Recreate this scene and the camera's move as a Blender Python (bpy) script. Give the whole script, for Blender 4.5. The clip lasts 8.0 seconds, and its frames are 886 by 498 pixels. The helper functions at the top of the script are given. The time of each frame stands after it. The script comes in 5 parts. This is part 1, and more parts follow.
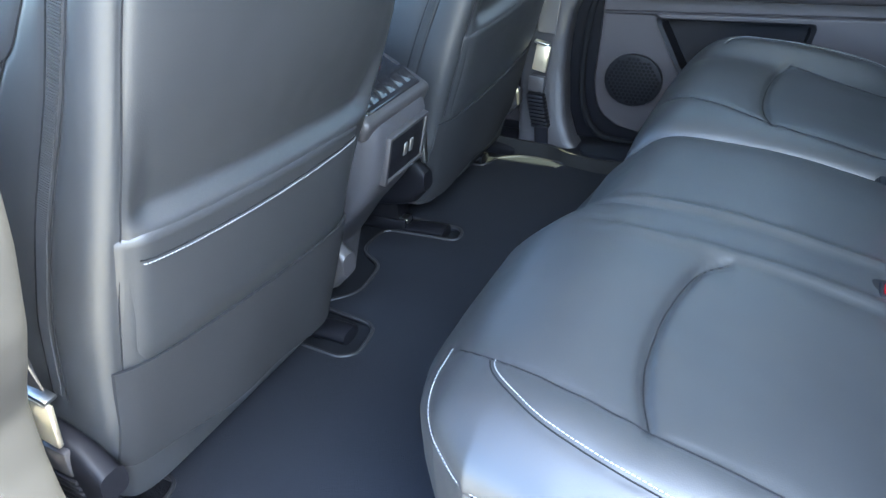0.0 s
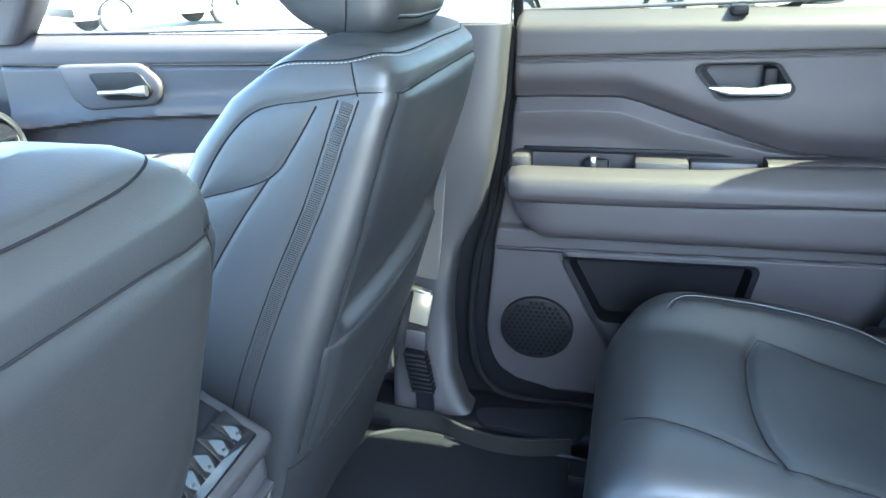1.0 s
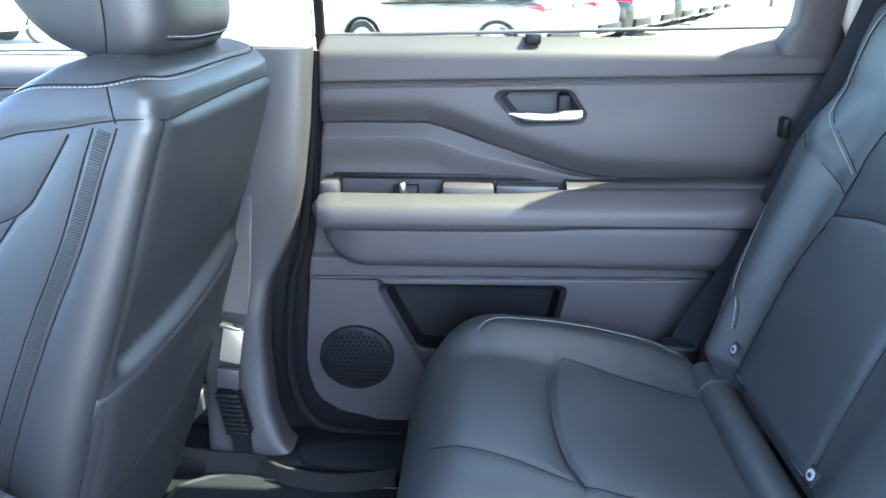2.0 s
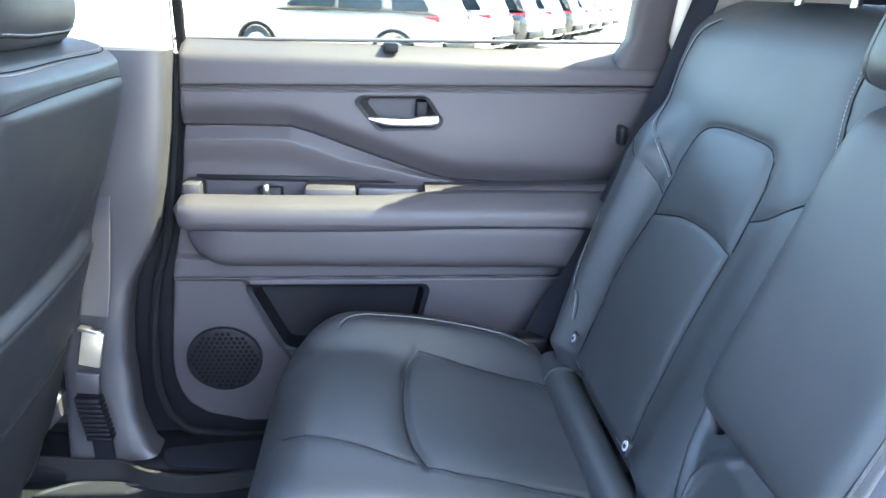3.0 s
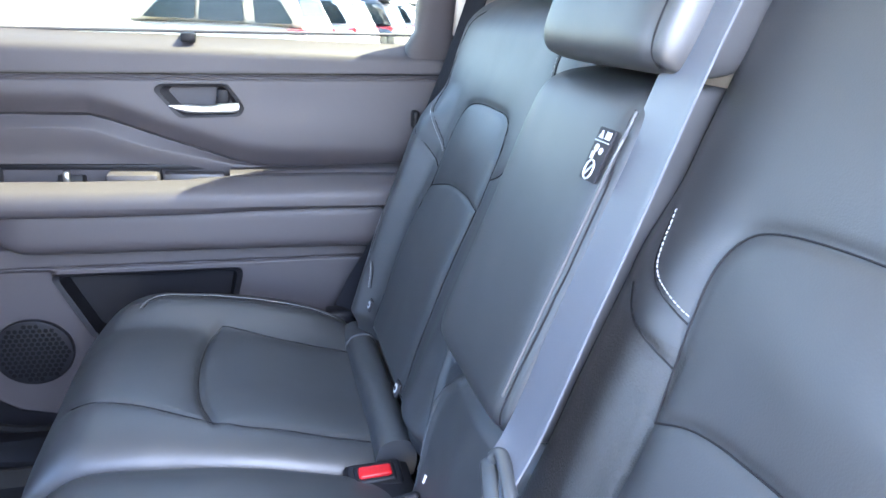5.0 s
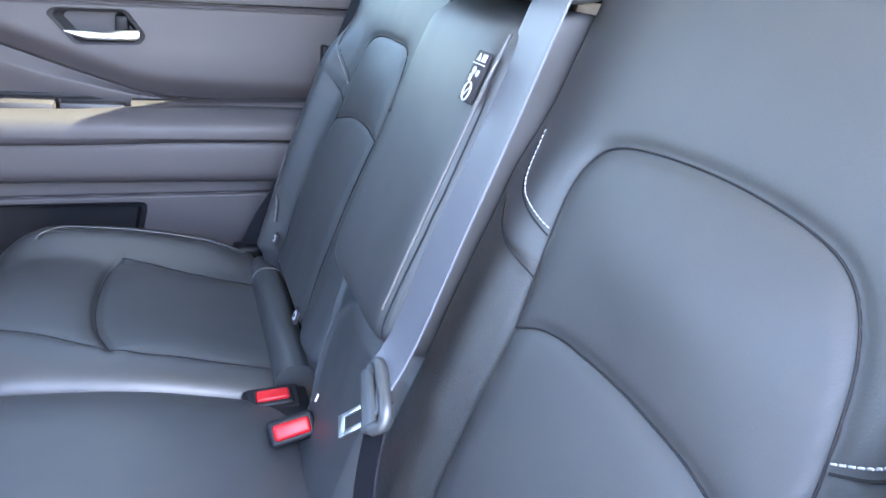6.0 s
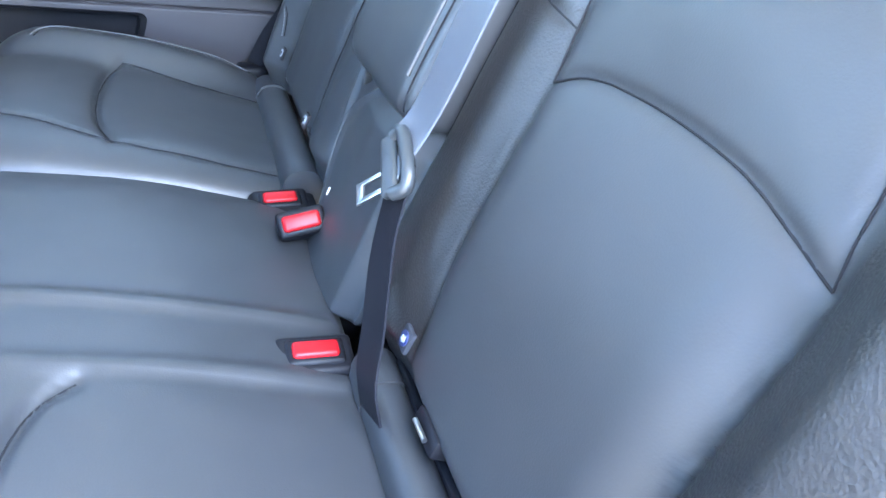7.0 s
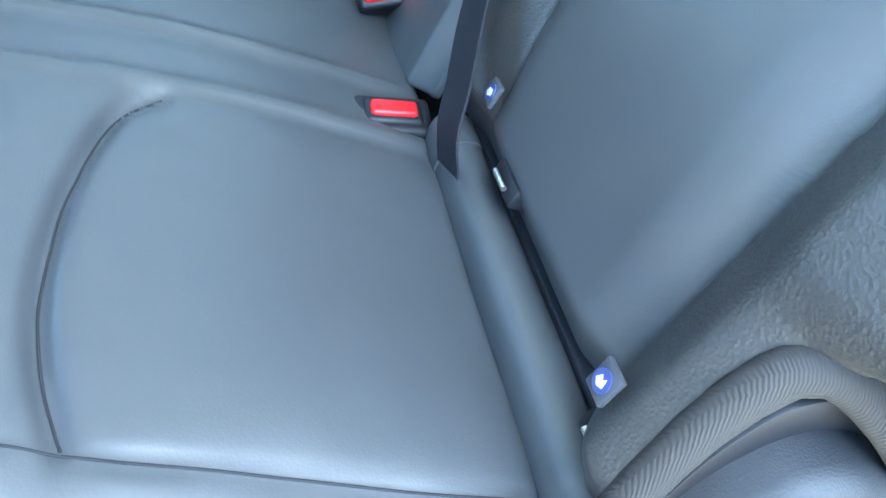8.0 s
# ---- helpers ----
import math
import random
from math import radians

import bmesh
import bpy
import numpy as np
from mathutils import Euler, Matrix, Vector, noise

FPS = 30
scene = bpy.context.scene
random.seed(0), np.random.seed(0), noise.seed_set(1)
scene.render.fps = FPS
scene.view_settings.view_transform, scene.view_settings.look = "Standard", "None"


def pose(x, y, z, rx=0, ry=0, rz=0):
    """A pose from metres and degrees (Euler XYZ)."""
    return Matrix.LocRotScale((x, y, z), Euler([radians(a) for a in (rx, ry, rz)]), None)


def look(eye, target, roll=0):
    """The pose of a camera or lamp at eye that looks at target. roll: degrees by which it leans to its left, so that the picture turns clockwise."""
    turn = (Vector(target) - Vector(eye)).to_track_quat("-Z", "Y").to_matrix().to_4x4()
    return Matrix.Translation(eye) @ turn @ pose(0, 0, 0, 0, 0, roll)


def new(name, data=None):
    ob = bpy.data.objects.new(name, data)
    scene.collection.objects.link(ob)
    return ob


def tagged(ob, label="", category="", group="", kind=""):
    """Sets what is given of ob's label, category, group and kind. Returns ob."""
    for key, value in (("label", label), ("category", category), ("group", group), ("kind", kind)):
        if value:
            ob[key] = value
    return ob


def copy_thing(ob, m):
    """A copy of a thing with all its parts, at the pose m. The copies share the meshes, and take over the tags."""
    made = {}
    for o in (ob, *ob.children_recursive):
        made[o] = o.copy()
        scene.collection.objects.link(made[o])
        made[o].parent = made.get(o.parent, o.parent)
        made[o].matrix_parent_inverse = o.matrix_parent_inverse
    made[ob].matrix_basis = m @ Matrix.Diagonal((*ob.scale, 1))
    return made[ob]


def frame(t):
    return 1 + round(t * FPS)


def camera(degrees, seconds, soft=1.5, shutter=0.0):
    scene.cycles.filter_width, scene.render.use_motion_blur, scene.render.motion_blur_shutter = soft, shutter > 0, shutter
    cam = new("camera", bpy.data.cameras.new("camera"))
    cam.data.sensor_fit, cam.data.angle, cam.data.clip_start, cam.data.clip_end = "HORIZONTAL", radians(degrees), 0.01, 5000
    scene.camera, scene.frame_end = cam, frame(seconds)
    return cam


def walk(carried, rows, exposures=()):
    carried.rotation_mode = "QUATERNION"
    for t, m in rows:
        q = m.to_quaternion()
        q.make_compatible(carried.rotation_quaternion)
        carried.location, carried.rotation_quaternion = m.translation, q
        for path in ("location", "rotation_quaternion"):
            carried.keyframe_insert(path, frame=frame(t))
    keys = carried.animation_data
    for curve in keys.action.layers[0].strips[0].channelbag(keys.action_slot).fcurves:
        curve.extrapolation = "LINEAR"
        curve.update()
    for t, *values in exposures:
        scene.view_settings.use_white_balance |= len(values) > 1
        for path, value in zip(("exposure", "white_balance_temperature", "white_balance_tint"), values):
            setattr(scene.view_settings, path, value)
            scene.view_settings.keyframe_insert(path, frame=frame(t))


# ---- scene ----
from mathutils.bvhtree import BVHTree
from mathutils.kdtree import KDTree

cam = camera(62.1, 8.0)
PATH = [
    (0, (0.334, -0.978, 1.312), (-0.489, 0.521, 0.276), -4.4),
    (0.3, (0.242, -0.835, 1.305), (-0.545, 0.757, 0.386), -4.3),
    (0.5, (0.163, -0.708, 1.334), (-0.524, 0.965, 0.479), -2.9),
    (1, (0.092, -0.488, 1.371), (-0.387, 1.307, 0.631), -1.9),
    (1.5, (0.111, -0.438, 1.362), (-0.153, 1.416, 0.661), -0.7),
    (2, (0.154, -0.448, 1.367), (0.066, 1.429, 0.681), 0.2),
    (2.2, (0.172, -0.455, 1.372), (0.157, 1.423, 0.685), 1.1),
    (3.5, (0.243, -0.531, 1.368), (0.491, 1.349, 0.732), 2.2),
    (4, (0.265, -0.566, 1.361), (0.586, 1.308, 0.74), 2.4),
    (4.5, (0.287, -0.602, 1.358), (0.696, 1.258, 0.747), 2.7),
    (4.7, (0.312, -0.606, 1.35), (0.754, 1.248, 0.743), 2.6),
    (5.8, (0.37, -0.654, 1.334), (1.01, 1.116, 0.658), 5.3),
    (6, (0.374, -0.657, 1.324), (1.042, 1.087, 0.608), 5.6),
    (6.5, (0.367, -0.662, 1.263), (1.055, 1.006, 0.4), 7.5),
    (7, (0.354, -0.669, 1.22), (1.033, 0.938, 0.243), 9.8),
    (7.5, (0.341, -0.681, 1.188), (0.982, 0.836, 0.054), 12.6),
    (8, (0.328, -0.703, 1.14), (0.894, 0.722, -0.144), 15.0),
]
walk(cam, [(t, look(eye, target, roll)) for t, eye, target, roll in PATH], exposures=((0.0, 4.93, 5780, 8), (0.5, 5.5, 5880, 6), (1.0, 5.25, 5650, 6), (1.5, 5.22, 5520, 9), (2.0, 5.28, 5540, 12), (4.0, 5.56, 5900, 19), (6.0, 5.42, 5900, 21), (7.0, 5.74, 5690, 14), (8.0, 5.62, 5570, 0)))

# ---------------------------------------------------------------- world, sun, exposure
SUN_DIR = Vector((0.72, 0.025, 1.0)).normalized()
world = bpy.data.worlds.new("world")
scene.world = world
world.use_nodes = True
sky = world.node_tree.nodes.new("ShaderNodeTexSky")
sky.sky_type, sky.sun_disc = "NISHITA", False
sky.dust_density = 1.5
sky.sun_elevation = math.asin(SUN_DIR.z)
sky.sun_rotation = math.atan2(SUN_DIR.x, SUN_DIR.y)
background = world.node_tree.nodes["Background"]
background.inputs["Strength"].default_value = 0.15
world.node_tree.links.new(sky.outputs["Color"], background.inputs["Color"])
sun_data = bpy.data.lights.new("sun", "SUN")
sun_data.energy, sun_data.angle, sun_data.color = 5.0, radians(0.6), (1.0, 0.92, 0.66)
sun = new("sun", sun_data)
sun.matrix_world = look(SUN_DIR * 50, (0, 0, 0))
# added area lamp: boosts the daylight through the open left rear doorway
doorway_data = bpy.data.lights.new("doorway_fill", "AREA")
doorway_data.shape, doorway_data.size, doorway_data.size_y = "RECTANGLE", 0.7, 0.55
doorway_data.energy, doorway_data.color = 2.2, (0.86, 0.94, 1.0)
doorway = new("doorway_fill", doorway_data)
doorway.matrix_world = look((0.60, -0.98, 1.66), (0.30, -0.20, 0.85))


# ---------------------------------------------------------------- materials
def material(name, color, rough=0.5, metal=0.0, grain=0.0, cell=0.004, relief=0.0004, vary=0.15, patch=0.12, spec=0.5, sheen=0.0, coat=0.0):
    """Principled surface with variation at two scales and a fine relief."""
    mat = bpy.data.materials.new(name)
    mat.use_nodes = True
    nt = mat.node_tree
    p = nt.nodes["Principled BSDF"]
    p.inputs["Roughness"].default_value, p.inputs["Metallic"].default_value = rough, metal
    p.inputs["Specular IOR Level"].default_value = spec
    p.inputs["Sheen Weight"].default_value, p.inputs["Coat Weight"].default_value = sheen, coat
    co = nt.nodes.new("ShaderNodeTexCoord")
    big = nt.nodes.new("ShaderNodeTexNoise")
    big.inputs["Scale"].default_value, big.inputs["Detail"].default_value = 1.0 / patch, 4
    nt.links.new(co.outputs["Object"], big.inputs["Vector"])
    ramp = nt.nodes.new("ShaderNodeMix")
    ramp.data_type = "RGBA"
    ramp.inputs["A"].default_value = (*[c * (1 - vary) for c in color], 1)
    ramp.inputs["B"].default_value = (*[min(1, c * (1 + vary)) for c in color], 1)
    nt.links.new(big.outputs["Fac"], ramp.inputs["Factor"])
    nt.links.new(ramp.outputs["Result"], p.inputs["Base Color"])
    rr = nt.nodes.new("ShaderNodeMapRange")
    rr.inputs["To Min"].default_value, rr.inputs["To Max"].default_value = max(0.02, rough - 0.07), min(1, rough + 0.07)
    nt.links.new(big.outputs["Fac"], rr.inputs["Value"])
    nt.links.new(rr.outputs["Result"], p.inputs["Roughness"])
    if grain > 0:
        vor = nt.nodes.new("ShaderNodeTexVoronoi")
        vor.feature = "F1"
        vor.inputs["Scale"].default_value = 1.0 / cell
        fine = nt.nodes.new("ShaderNodeTexNoise")
        fine.inputs["Scale"].default_value, fine.inputs["Detail"].default_value = 1.6 / cell, 3
        for n in (vor, fine):
            nt.links.new(co.outputs["Object"], n.inputs["Vector"])
        add = nt.nodes.new("ShaderNodeMath")
        add.operation = "ADD"
        nt.links.new(vor.outputs["Distance"], add.inputs[0])
        nt.links.new(fine.outputs["Fac"], add.inputs[1])
        bump = nt.nodes.new("ShaderNodeBump")
        bump.inputs["Strength"].default_value, bump.inputs["Distance"].default_value = grain, relief
        nt.links.new(add.outputs["Value"], bump.inputs["Height"])
        nt.links.new(bump.outputs["Normal"], p.inputs["Normal"])
    return mat


def ribbed(name, color, rough, pitch, relief, axis):
    """Woven or corded cloth: fine ribs across one axis."""
    mat = material(name, color, rough, patch=0.05)
    nt = mat.node_tree
    p = nt.nodes["Principled BSDF"]
    co = nt.nodes.new("ShaderNodeTexCoord")
    wave = nt.nodes.new("ShaderNodeTexWave")
    wave.bands_direction = axis
    wave.inputs["Scale"].default_value, wave.inputs["Distortion"].default_value = 0.314 / pitch, 0.1
    nt.links.new(co.outputs["Object"], wave.inputs["Vector"])
    bump = nt.nodes.new("ShaderNodeBump")
    bump.inputs["Strength"].default_value, bump.inputs["Distance"].default_value = 0.6, relief
    nt.links.new(wave.outputs["Fac"], bump.inputs["Height"])
    nt.links.new(bump.outputs["Normal"], p.inputs["Normal"])
    return mat


LEATHER = material("black_leather", (0.0150, 0.0158, 0.0172), 0.49, grain=0.16, cell=0.0016, relief=0.0003)
INSERT = material("smooth_leather", (0.0140, 0.0150, 0.0165), 0.48, grain=0.15, cell=0.0012, relief=0.0002)
PEBBLE = material("pebbled_leather", (0.0112, 0.0104, 0.0102), 0.45, grain=0.42, cell=0.0024, relief=0.0006)
SEAM = material("black_seam_thread", (0.008, 0.008, 0.009), 0.9, spec=0.1)
THREAD = material("pale_grey_thread", (0.18, 0.185, 0.19), 0.7, grain=0.3, cell=0.001)
VINYL = material("soft_grey_vinyl", (0.0222, 0.0191, 0.0214), 0.58, grain=0.4, cell=0.0014, relief=0.0003, spec=0.4)
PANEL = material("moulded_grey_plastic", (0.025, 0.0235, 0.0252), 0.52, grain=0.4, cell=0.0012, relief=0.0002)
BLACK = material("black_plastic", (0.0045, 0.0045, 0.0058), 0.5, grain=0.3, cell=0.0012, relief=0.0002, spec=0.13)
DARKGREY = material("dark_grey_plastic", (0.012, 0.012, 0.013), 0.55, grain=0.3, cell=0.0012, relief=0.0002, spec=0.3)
GRILLE = material("dark_grille_plastic", (0.034, 0.033, 0.036), 0.6, grain=0.3, cell=0.0012, spec=0.2)
GLOSS = material("gloss_black", (0.008, 0.008, 0.010), 0.08, vary=0.05)
RUBBER = material("black_rubber", (0.0045, 0.0045, 0.005), 0.8, grain=0.3, spec=0.08)
SATIN = material("satin_chrome", (0.36, 0.36, 0.355), 0.34, metal=1.0, vary=0.05)
STEEL = material("zinc_steel", (0.62, 0.56, 0.42), 0.35, metal=0.8, grain=0.6, cell=0.003)
CARPET = material("black_carpet", (0.0045, 0.0052, 0.007), 0.95, grain=1.0, cell=0.0022, relief=0.002, spec=0.15, patch=0.2)
MATPILE = material("floor_mat_pile", (0.0055, 0.0066, 0.0096), 0.95, grain=0.8, cell=0.0016, relief=0.0012, spec=0.2, patch=0.25, vary=0.2)
BEIGE = material("beige_trim", (0.40, 0.37, 0.335), 0.6, grain=0.3, cell=0.0015, vary=0.05)
HEADLINER = material("beige_headliner", (0.60, 0.57, 0.52), 0.9, grain=0.3, cell=0.002, vary=0.05)
RED = material("red_plastic", (0.22, 0.003, 0.005), 0.4, vary=0.08, spec=0.2)
WHITE = material("white_print", (0.20, 0.21, 0.23), 0.6, vary=0.05)
LABEL = material("black_label", (0.008, 0.008, 0.010), 0.7, spec=0.2)
BLUE = material("blue_print", (0.007, 0.012, 0.055), 0.6)
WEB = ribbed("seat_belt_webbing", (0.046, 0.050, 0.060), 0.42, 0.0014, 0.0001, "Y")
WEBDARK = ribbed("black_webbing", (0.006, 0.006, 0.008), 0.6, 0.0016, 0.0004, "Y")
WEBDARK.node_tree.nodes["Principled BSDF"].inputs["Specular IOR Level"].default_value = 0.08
CLOTH = material("dark_lining_cloth", (0.0115, 0.0118, 0.0128), 0.85, grain=0.6, cell=0.0014, relief=0.0004, spec=0.15)
TEAR = material("tear_strip_cloth", (0.015, 0.0155, 0.017), 0.6)
SILL = material("grey_sill_carpet", (0.014, 0.0137, 0.0133), 0.9, grain=0.6, cell=0.002, spec=0.1)
CORD = ribbed("corded_cloth", (0.013, 0.0118, 0.0112), 0.85, 0.0012, 0.0004, "X")
CORD.node_tree.nodes["Principled BSDF"].inputs["Specular IOR Level"].default_value = 0.15
COVER = material("dark_satin_plastic", (0.011, 0.0112, 0.0122), 0.6, grain=0.4, cell=0.0012, relief=0.0003, spec=0.2)
TAGCLOTH = material("grey_tag_cloth", (0.014, 0.015, 0.019), 0.8, grain=0.4, cell=0.001, spec=0.2)
HOLE_SHADE = material("grille_hole_shade", (0.0028, 0.0028, 0.0033), 0.9, spec=0.1)
TONGUE = material("grey_tongue_plastic", (0.016, 0.018, 0.0195), 0.45, grain=0.2, cell=0.0012, relief=0.0002)
PAINT_WHITE = material("white_car_paint", (0.70, 0.70, 0.69), 0.25, coat=1.0, vary=0.02, patch=1.0)
PAINT_BLACK = material("black_car_paint", (0.014, 0.015, 0.018), 0.2, coat=1.0, vary=0.05, patch=1.0)
PAINT_GREY = material("champagne_car_paint", (0.25, 0.215, 0.17), 0.3, coat=1.0, vary=0.05, patch=1.0)
CARGLASS = material("tinted_car_glass", (0.012, 0.018, 0.022), 0.08, vary=0.05, spec=0.15)
TYRE = material("tyre_rubber", (0.02, 0.02, 0.02), 0.85, grain=0.3)
LAMP = material("red_tail_lens", (0.55, 0.015, 0.02), 0.15, vary=0.1)
ASPHALT = material("pale_asphalt", (0.22, 0.205, 0.18), 0.9, grain=0.6, cell=0.012, relief=0.004, patch=2.5, vary=0.25)
LEAF = material("tree_leaves", (0.07, 0.11, 0.03), 0.6, vary=0.4, patch=0.6)
BARK = material("tree_bark", (0.14, 0.10, 0.07), 0.9, grain=0.8, cell=0.05, relief=0.02)

PRIVACY = material("privacy_glass", (0.015, 0.016, 0.018), 0.04, vary=0.05)
# tinted glass: clear but for its colour, with a faint mirror gloss
TINT = bpy.data.materials.new("tinted_window_glass")
TINT.use_nodes = True
tn = TINT.node_tree
tn.nodes.remove(tn.nodes["Principled BSDF"])
clear, gloss, mixer = [tn.nodes.new("ShaderNode" + k) for k in ("BsdfTransparent", "BsdfGlossy", "MixShader")]
clear.inputs["Color"].default_value = (0.54, 0.565, 0.515, 1)
gloss.inputs["Roughness"].default_value = 0.0
mixer.inputs["Fac"].default_value = 0.04
tn.links.new(clear.outputs["BSDF"], mixer.inputs[1])
tn.links.new(gloss.outputs["BSDF"], mixer.inputs[2])
tn.links.new(mixer.outputs["Shader"], tn.nodes["Material Output"].inputs["Surface"])

CLEAR = TINT.copy()
CLEAR.name = "clear_window_glass"
for n in CLEAR.node_tree.nodes:
    if n.type == "BSDF_TRANSPARENT":
        n.inputs["Color"].default_value = (0.86, 0.89, 0.88, 1)

# unseen roof blind, added as overhead fill: its fabric scatters daylight through
FILL_BLIND = bpy.data.materials.new("overhead_fill_blind")
FILL_BLIND.use_nodes = True
bn = FILL_BLIND.node_tree
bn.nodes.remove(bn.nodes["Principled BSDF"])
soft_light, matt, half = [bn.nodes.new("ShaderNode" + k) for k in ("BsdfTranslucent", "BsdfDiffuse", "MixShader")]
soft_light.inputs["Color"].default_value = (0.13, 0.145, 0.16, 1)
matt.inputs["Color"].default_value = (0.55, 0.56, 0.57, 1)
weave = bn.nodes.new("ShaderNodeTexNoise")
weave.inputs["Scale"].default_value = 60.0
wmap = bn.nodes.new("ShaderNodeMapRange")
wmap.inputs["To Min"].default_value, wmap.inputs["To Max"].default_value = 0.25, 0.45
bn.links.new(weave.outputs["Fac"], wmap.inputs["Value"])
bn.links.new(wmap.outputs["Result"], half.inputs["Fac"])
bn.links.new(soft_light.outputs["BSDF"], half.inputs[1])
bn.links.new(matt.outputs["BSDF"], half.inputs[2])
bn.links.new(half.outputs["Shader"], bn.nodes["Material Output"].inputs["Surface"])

# ---------------------------------------------------------------- building tools
BASE = {}


def thing(name, x, y, z, label, category, group="", kind=""):
    ob = new(name)
    ob.empty_display_size = 0.05
    ob.location = (x, y, z)
    BASE[ob] = np.array((x, y, z))
    return tagged(ob, label, category, group, kind)


def part(name, VF, mat, parent=None, label="", smooth=True, angle=40):
    """One mesh object from vertices and faces in world metres, under a thing or a part."""
    V, F = VF
    base = BASE[parent] if parent is not None else np.zeros(3)
    me = bpy.data.meshes.new(name)
    me.from_pydata((np.asarray(V, float) - base).tolist(), [], [tuple(int(i) for i in f) for f in F])
    me.materials.append(mat)
    if smooth:
        me.polygons.foreach_set("use_smooth", [True] * len(me.polygons))
        me.set_sharp_from_angle(angle=radians(angle))
    me.update()
    ob = new(name, me)
    if parent is not None:
        ob.parent = parent
        BASE[ob] = BASE[parent]
    if label:
        ob["label"] = label
    return ob


def structure(name, VF, mat, label, smooth=True):
    ob = part(name, VF, mat, None, label, smooth)
    BASE[ob] = np.zeros(3)
    return tagged(ob, label, name.split("_")[0], kind="structure")


def join(*pieces):
    V, F, n = [], [], 0
    for v, f in pieces:
        V.append(np.asarray(v, float))
        F += [tuple(i + n for i in q) for q in f]
        n += len(v)
    return np.concatenate(V), F


def from_bm(bm):
    bm.verts.ensure_lookup_table()
    V = np.array([v.co[:] for v in bm.verts])
    F = [tuple(v.index for v in f.verts) for f in bm.faces]
    bm.free()
    return V, F


def rbox(x0, x1, y0, y1, z0, z1, r=0.004, seg=2):
    bm = bmesh.new()
    bmesh.ops.create_cube(bm, size=1)
    for v in bm.verts:
        v.co = ((x0 + x1) / 2 + v.co.x * (x1 - x0), (y0 + y1) / 2 + v.co.y * (y1 - y0), (z0 + z1) / 2 + v.co.z * (z1 - z0))
    if r > 0:
        bmesh.ops.bevel(bm, geom=bm.edges[:], offset=r, segments=seg, profile=0.5, affect="EDGES")
    bm.verts.index_update()
    return from_bm(bm)


def turned(VF, m):
    V, F = VF
    M = np.array(m)
    return np.asarray(V) @ M[:3, :3].T + M[:3, 3], F


def prism(outline, axis, d0, d1, r=0.003, seg=2):
    """A plate: outline in the two other axes (in order), from d0 to d1 along the axis, with rounded rims."""
    bm = bmesh.new()

    def place(p, d):
        q = list(p)
        q.insert(axis, d)
        return q
    a = [bm.verts.new(place(p, d0)) for p in outline]
    b = [bm.verts.new(place(p, d1)) for p in outline]
    n = len(outline)
    bm.faces.new(a)
    bm.faces.new(b[::-1])
    for i in range(n):
        bm.faces.new((a[i], b[i], b[(i + 1) % n], a[(i + 1) % n]))
    bmesh.ops.recalc_face_normals(bm, faces=bm.faces[:])
    if r > 0:
        rim = [e for e in bm.edges if abs(e.verts[0].co[axis] - e.verts[1].co[axis]) < 1e-6]
        bmesh.ops.bevel(bm, geom=rim, offset=r, segments=seg, profile=0.5, affect="EDGES", clamp_overlap=True)
    bmesh.ops.triangulate(bm, faces=[f for f in bm.faces if len(f.verts) > 4])
    bm.verts.index_update()
    return from_bm(bm)


def rounded(points, r, seg=5):
    """The outline with its corners rounded by about r."""
    out, n = [], len(points)
    P = [np.array(p, float) for p in points]
    for i in range(n):
        a, b, c = P[i - 1], P[i], P[(i + 1) % n]
        u, v = a - b, c - b
        lu, lv = np.linalg.norm(u), np.linalg.norm(v)
        k = min(r, lu * 0.45, lv * 0.45)
        s, e = b + u / lu * k, b + v / lv * k
        for j in range(seg + 1):
            t = j / seg
            out.append(tuple((1 - t) ** 2 * s + 2 * t * (1 - t) * b + t * t * e))
    return out


def spline(points, step=0.003):
    """Smooth even samples through a few points."""
    P = np.array(points, float)
    if len(P) == 2:
        n = max(2, int(np.linalg.norm(P[1] - P[0]) / step) + 1)
        t = np.linspace(0, 1, n)[:, None]
        return P[0] * (1 - t) + P[1] * t
    Q = np.vstack([2 * P[0] - P[1], P, 2 * P[-1] - P[-2]])
    out = []
    for i in range(1, len(Q) - 2):
        n = max(2, int(np.linalg.norm(Q[i + 1] - Q[i]) / step))
        for t in np.arange(n) / n:
            a, b, c, d = Q[i - 1], Q[i], Q[i + 1], Q[i + 2]
            out.append(0.5 * (2 * b + (c - a) * t + (2 * a - 5 * b + 4 * c - d) * t * t + (3 * b - a - 3 * c + d) * t ** 3))
    out.append(P[-1])
    return np.array(out)


def tube(path, r, n=6):
    path = np.asarray(path, float)
    T = np.gradient(path, axis=0)
    T /= np.linalg.norm(T, axis=1)[:, None] + 1e-12
    up = np.array((0.31, 0.17, 0.93))
    A = np.cross(T, up)
    A /= np.linalg.norm(A, axis=1)[:, None] + 1e-12
    B = np.cross(T, A)
    ang = np.arange(n) * 2 * math.pi / n
    V = (path[:, None] + r * (A[:, None] * np.cos(ang)[None, :, None] + B[:, None] * np.sin(ang)[None, :, None])).reshape(-1, 3)
    F = [(i * n + j, i * n + (j + 1) % n, (i + 1) * n + (j + 1) % n, (i + 1) * n + j) for i in range(len(path) - 1) for j in range(n)]
    F += [tuple(range(n))[::-1], tuple((len(path) - 1) * n + j for j in range(n))]
    return V, F


